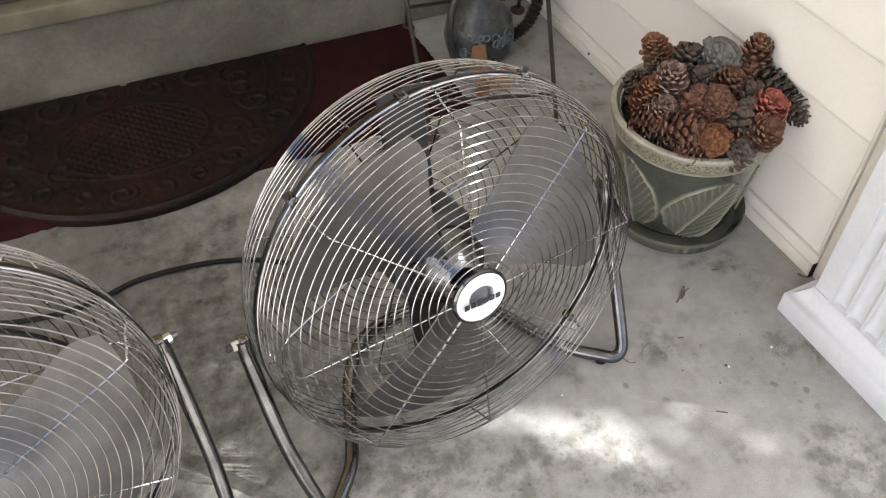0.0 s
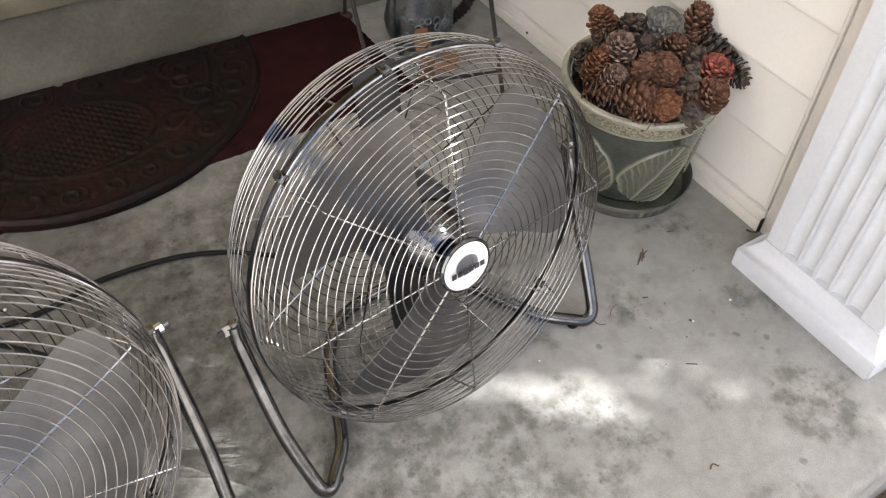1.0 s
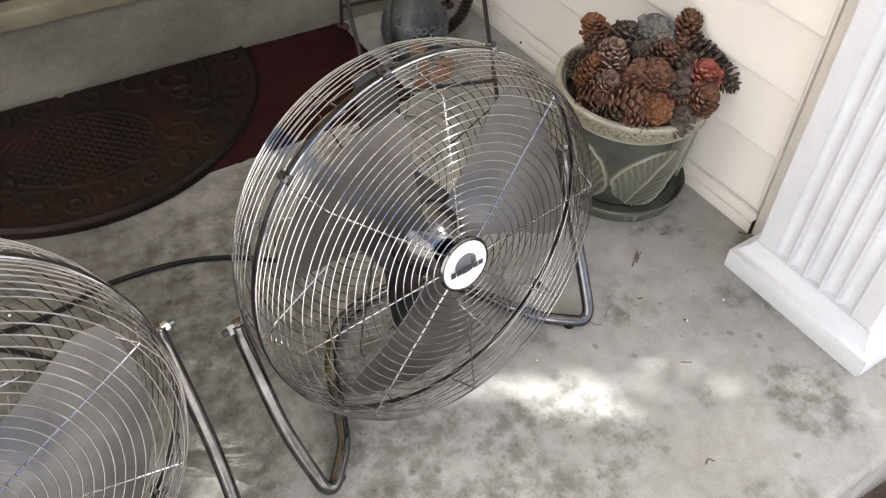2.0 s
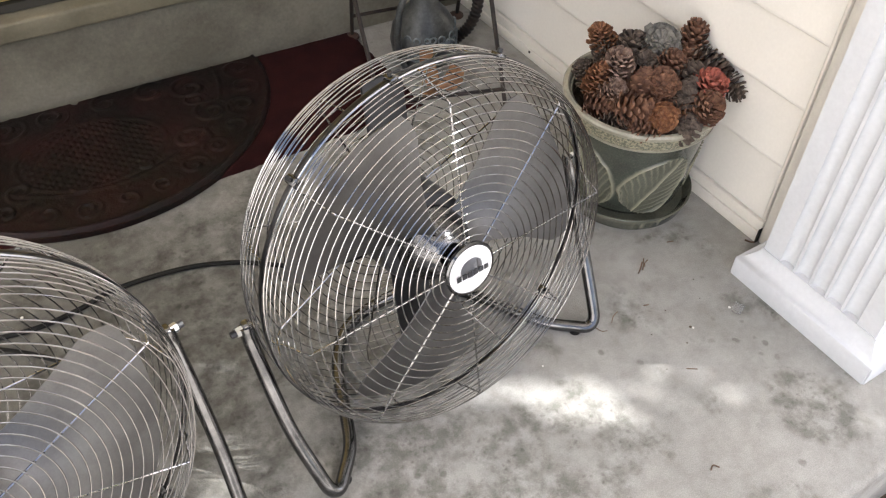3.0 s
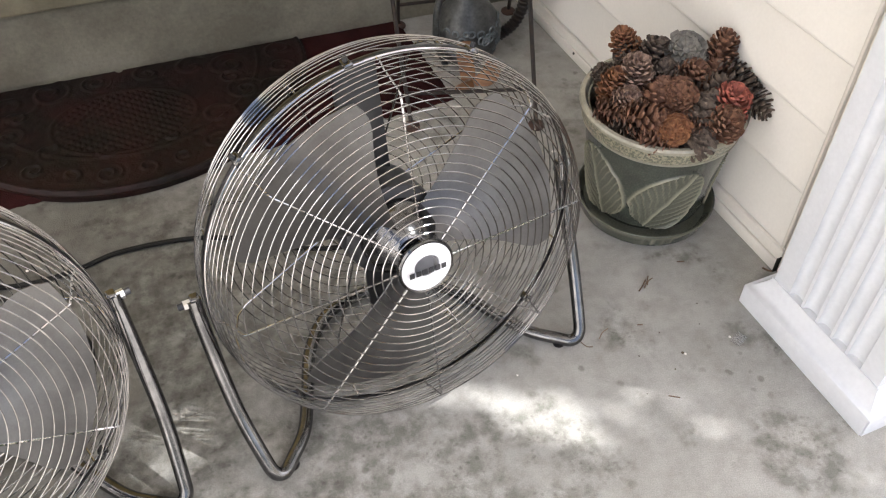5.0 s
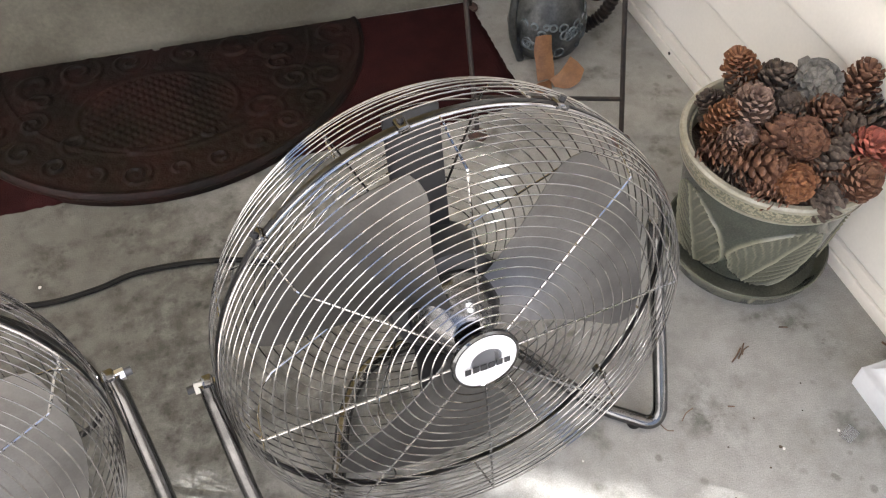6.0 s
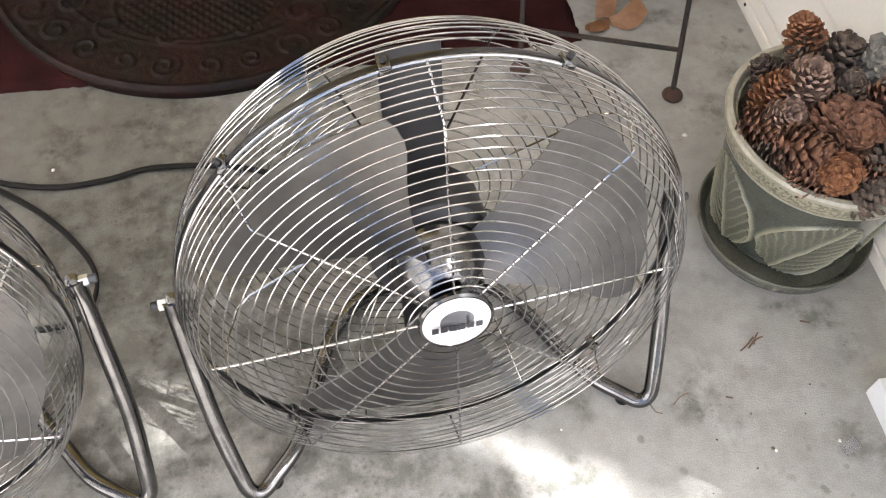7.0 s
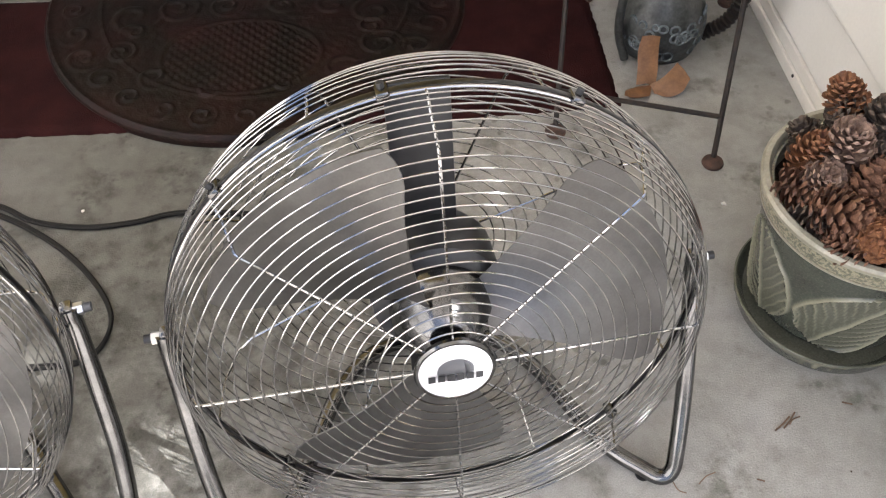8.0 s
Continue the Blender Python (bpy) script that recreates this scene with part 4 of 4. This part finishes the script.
cone(0.815, 0.860, 0.236, 0.056, (0.4, -0.6, 0.5), "brown", 0.66, 0.7)
cone(0.900, 0.815, 0.232, 0.058, (-0.5, -0.6, 0.5), "brown", 0.7, 0.8)
cone(0.776, 0.800, 0.212, 0.056, (-0.5, -0.6, 0.4), "brown", 0.7, 0.8)


# ---- iron stand, jug and dried leaf ----
def iron_stand():
    st = thing("plant_stand", "dark wrought iron plant stand with disc feet", "plant stand")
    legs = {"a": ((0.768, 1.063, 0), (0.812, 1.205, 0.195), (0.850, 1.320, 0.36)), "b": ((0.548, 1.140, 0.010), (0.584, 1.322, 0.2), (0.610, 1.43, 0.36)),
            "c": ((0.657, 1.485, 0), (0.655, 1.468, 0.2), (0.650, 1.45, 0.36)), "d": ((0.900, 1.445, 0), (0.897, 1.41, 0.2), (0.892, 1.36, 0.36))}
    for k, pts in legs.items():
        leg = part("leg", sweep(smooth_path(pts, 8), 0.0042, 8), M_IRON, st)
        x, y, z = pts[0]
        foot = lathe([(0, 0.0), (0.0145, 0.0), (0.0160, 0.0025), (0.0150, 0.006), (0.009, 0.0095), (0, 0.0105)], 20)
        for v in foot.verts:
            v.co += Vector((x, y, z))
        part("foot", foot, M_RUST, leg, "rusty disc foot")

    def on(k, z):
        p, q, r = (Vector(v) for v in legs[k])
        return p.lerp(q, (z - p.z) / (q.z - p.z))
    for a, b in (("a", "b"), ("c", "d")):
        part("stretcher", sweep([on(a, 0.055), on(b, 0.055)], 0.0038, 8), M_IRON, st)
    for a, b in (("a", "b"), ("b", "c"), ("c", "d"), ("d", "a")):
        part("top_bar", sweep([Vector(legs[a][2]), Vector(legs[b][2])], 0.005, 8), M_IRON, st)


iron_stand()

JUG = Vector((0.752, 1.345, 0))


def jug():
    j = thing("ceramic_jug", "blue-grey glazed ceramic jug with raised rings", "jug")
    j.location = JUG
    body = lathe([(0, 0.0), (0.050, 0.0), (0.056, 0.004), (0.063, 0.025), (0.067, 0.05), (0.062, 0.08), (0.046, 0.105), (0.028, 0.125), (0.022, 0.16), (0.022, 0.25), (0.032, 0.285), (0.028, 0.285), (0.018, 0.25), (0.0, 0.24)], 56)
    for v in body.verts:
        v.co.x *= 1.06
    part("body", body, M_JUG, j)
    rnd = random.Random(5)
    for k in range(40):
        a = math.radians(-178 + 4.6 * k + rnd.uniform(-4, 4))
        z = rnd.choice((0.022, 0.042, 0.062, 0.078)) + rnd.uniform(-0.005, 0.005)
        r = (0.0625 if z < 0.03 else 0.0665 if z < 0.068 else 0.0625)
        n = Vector((math.cos(a), math.sin(a), 0))
        tg = Vector((-math.sin(a), math.cos(a), 0))
        c = n * (r + 0.001) + Vector((0, 0, z))
        s = rnd.uniform(0.0045, 0.0085)
        pts = [c + tg * s * math.cos(q * math.tau / 14) + Vector((0, 0, 1)) * s * math.sin(q * math.tau / 14) for q in range(14)]
        part("raised_ring", sweep(pts, 0.0020, 6, True), M_JUGDOT, j, "pale blue raised ring")
    pts = smooth_path([(0.064, -0.018, 0.03), (0.098, -0.022, 0.055), (0.118, -0.020, 0.10), (0.112, -0.012, 0.15), (0.080, -0.004, 0.185), (0.040, 0.0, 0.19)], 16)
    part("handle", sweep(pts, 0.011, 12, radii=[0.0115 + 0.0016 * math.sin(k * 2.1) for k in range(len(pts))]), M_IRON, j, "dark ribbed handle")
    pts = smooth_path([(-0.062, -0.035, 0.004), (-0.078, -0.03, 0.06), (-0.074, -0.025, 0.13), (-0.05, -0.02, 0.18)], 8)
    part("side_scroll", sweep(pts, 0.007, 10), M_JUG, j, "dark glazed side scroll")


jug()


def ribbon(points, widths, side, thick, name):
    bm = bmesh.new()
    pts = smooth_path(points, 6)
    n = len(pts)
    rows = []
    for i, p in enumerate(pts):
        t = i / (n - 1) * (len(widths) - 1)
        k = min(int(t), len(widths) - 2)
        w = widths[k] + (widths[k + 1] - widths[k]) * (t - k)
        sd = Vector(side).normalized()
        rows.append([bm.verts.new(p + sd * w * q + Vector((0, 0, 0.003 * (1 - abs(q)) + 0.0015 * noise.noise(p * 90 + Vector((q, 0, 0)))))) for q in (-1, -0.5, 0, 0.5, 1)])
    for a, b in zip(rows, rows[1:]):
        for k in range(4):
            bm.faces.new((a[k], a[k + 1], b[k + 1], b[k]))
    bmesh.ops.recalc_face_normals(bm, faces=bm.faces)
    bmesh.ops.solidify(bm, geom=bm.faces[:], thickness=thick)
    return bm


leafy = thing("dried_leaf_bow", "curled amber-brown dried leaf bow in front of the jug", "dried leaf")
part("strip", ribbon([(0.718, 1.283, 0.066), (0.714, 1.272, 0.046), (0.713, 1.256, 0.024), (0.708, 1.236, 0.008)], (0.014, 0.016, 0.016, 0.015), (1, -0.1, 0), 0.001, "strip"), M_AMBER, leafy)
part("curl", ribbon([(0.715, 1.228, 0.004), (0.695, 1.219, 0.010), (0.678, 1.213, 0.015), (0.672, 1.222, 0.007)], (0.012, 0.014, 0.011, 0.005), (0.3, 1, 0), 0.001, "curl"), M_AMBER, leafy)
part("curl", ribbon([(0.716, 1.232, 0.004), (0.733, 1.222, 0.010), (0.751, 1.226, 0.020), (0.765, 1.238, 0.030)], (0.010, 0.016, 0.019, 0.017), (-0.6, 1, 0.5), 0.001, "curl"), M_AMBER, leafy)


# ---- litter on the slab ----
def twig(points, r, label):
    bm = sweep(smooth_path([(x, y, r * 1.05) for x, y in points], 5), r, 5)
    solid("twig", bm, M_TWIG, label, "twig", group="litter on the slab")


DRY = "thin dry brown twig on the concrete"
twig([(0.722, 0.636), (0.733, 0.643), (0.744, 0.652)], 0.0011, DRY)
twig([(0.733, 0.638), (0.743, 0.647), (0.752, 0.657)], 0.0010, DRY)
twig([(0.741, 0.642), (0.747, 0.648), (0.756, 0.651)], 0.0009, DRY)
twig([(0.590, 0.586), (0.594, 0.575), (0.602, 0.571)], 0.0007, DRY)
twig([(0.618, 0.580), (0.628, 0.588), (0.640, 0.592)], 0.0007, DRY)
twig([(0.683, 0.580), (0.691, 0.577)], 0.0010, DRY)
twig([(0.811, 0.665), (0.822, 0.661)], 0.0010, DRY)
twig([(0.928, 0.60), (0.932, 0.592), (0.937, 0.588)], 0.0016, DRY)
twig([(0.655, 0.455), (0.668, 0.446)], 0.0009, DRY)
twig([(0.565, 0.315), (0.573, 0.319), (0.578, 0.312)], 0.0010, DRY)


def chip(x, y, s, label, material):
    bm = bmesh.new()
    n = 7
    base = [bm.verts.new((x + s * random.uniform(0.6, 1.1) * math.cos(k * math.tau / n), y + s * random.uniform(0.6, 1.1) * math.sin(k * math.tau / n), 0.0002)) for k in range(n)]
    top = [bm.verts.new((x + (v.co.x - x) * 0.7, y + (v.co.y - y) * 0.7, s * 0.45)) for v in base]
    for k in range(n):
        bm.faces.new((base[k], base[(k + 1) % n], top[(k + 1) % n], top[k]))
    bm.faces.new(top)
    bm.faces.new(base[::-1])
    solid("chip", bm, material, label, "chip", group="litter on the slab", smooth=False)


chip(0.763, 0.985, 0.0042, "small pale chip on the concrete", M_CHIP)
chip(-0.140, 1.056, 0.0036, "small pale chip on the concrete", M_CHIP)
chip(0.719, 0.507, 0.0024, "small pale chip on the concrete", M_CHIP)
chip(0.478, 0.57, 0.0018, "small pale chip on the concrete", M_CHIP)
chip(0.797, 0.507, 0.0026, "small pale chip on the concrete", M_CHIP)
for cx0, cy0, cs in ((0.716, 0.510, 0.005), (0.706, 0.555, 0.003), (0.69, 0.49, 0.003), (0.655, 0.53, 0.0028), (0.79, 0.58, 0.0028), (0.77, 0.545, 0.0022), (0.63, 0.47, 0.0022)):
    chip(cx0, cy0, cs * 0.55, "crumb of dark dirt on the concrete", M_MULCH)

M_FILM = mat("clear_film", (0.9, 0.9, 0.9), 0.12)
M_FILM.node_tree.nodes["Principled BSDF"].inputs["Transmission Weight"].default_value = 0.9
scrap = box(-0.011, 0.011, -0.008, 0.008, 0.0, 0.0006)
for v in scrap.verts:
    v.co = Matrix.Rotation(0.4, 3, "Z") @ v.co + Vector((0.806, 0.498, 0.0004 + 0.002 * (v.co.x > 0 and v.co.y > 0)))
solid("plastic_scrap", scrap, M_FILM, "small scrap of clear plastic film on the concrete", "scrap", group="litter on the slab", smooth=False)

# ---- unseen tree added on the sunny side, whose leaves dapple the slab ----
# crown openings (x, y, radius on the slab) laid out to place sun patches
GAPS = ((0.440, 0.480, 0.042), (0.478, 0.466, 0.026), (0.532, 0.498, 0.034), (0.502, 0.506, 0.020), (0.526, 0.432, 0.020), (0.412, 0.566, 0.022), (0.598, 0.432, 0.018), (0.787, 0.322, 0.014), (0.368, 0.492, 0.016),
        (0.771, 0.352, 0.018), (0.746, 0.372, 0.012), (0.595, 0.442, 0.007), (0.03, 0.665, 0.042), (0.13, 0.680, 0.042), (-0.052, 0.850, 0.050), (0.18, 0.70, 0.045),
        (0.075, 0.80, 0.035), (0.33, 0.46, 0.008), (0.36, 0.43, 0.010), (0.25, 0.50, 0.008), (-0.07, 0.66, 0.012), (0.47, 0.37, 0.006), (-0.157, 0.787, 0.036), (0.018, 0.650, 0.045), (0.048, 0.683, 0.048), (0.147, 0.678, 0.048), (-0.26, 0.70, 0.05), (-0.21, 0.77, 0.03))


def tree():
    t = thing("shade_tree", "leafy green tree added out of view to dapple the slab", "tree")
    far = 4.2
    trunk_pts = [(3.1, -1.9, -0.2), (3.05, -1.85, 1.0), (2.85, -1.5, 2.2), (2.55, -0.95, 3.1), (2.3, -0.6, 3.9)]
    part("trunk", sweep(smooth_path(trunk_pts, 5), 0.1, 10, radii=[0.14 - 0.005 * k for k in range(21)]), M_BARK, t)
    side = SUN.cross(Vector((0, 0, 1))).normalized()
    up = side.cross(SUN).normalized()
    verts, faces = [], []
    rnd = random.Random(11)
    mid = Vector((0.35, 0.62, 0))
    for i in range(6300):
        a, rr = rnd.uniform(0, math.tau), 1.22 * math.sqrt(rnd.random())
        c = mid + SUN * (far + rnd.uniform(-0.25, 0.25)) + side * rr * math.cos(a) + up * rr * math.sin(a)
        floor_pt = c - SUN * (c.z / SUN.z)
        s = rnd.uniform(0.022, 0.036)
        if any(math.hypot(floor_pt.x - gx, floor_pt.y - gy) < gr - 0.003 + s * 0.3 for gx, gy, gr in GAPS):
            continue
        u = (side * rnd.uniform(-1, 1) + up * rnd.uniform(-1, 1) + SUN * rnd.uniform(-0.4, 0.4)).normalized()
        w = (SUN + side * rnd.uniform(-0.5, 0.5) + up * rnd.uniform(-0.5, 0.5)).cross(u).normalized()
        k = len(verts)
        verts += [c - u * s * 1.5, c - u * s * 0.4 + w * s * 0.75, c + u * s * 0.6 + w * s * 0.6, c + u * s * 1.7, c + u * s * 0.6 - w * s * 0.6, c - u * s * 0.4 - w * s * 0.75]
        faces.append((k, k + 1, k + 2, k + 3, k + 4, k + 5))
    me = bpy.data.meshes.new("crown")
    me.from_pydata([tuple(v) for v in verts], [], faces)
    me.materials.append(M_LEAF)
    ob = new("crown", me)
    ob.parent = t


tree()
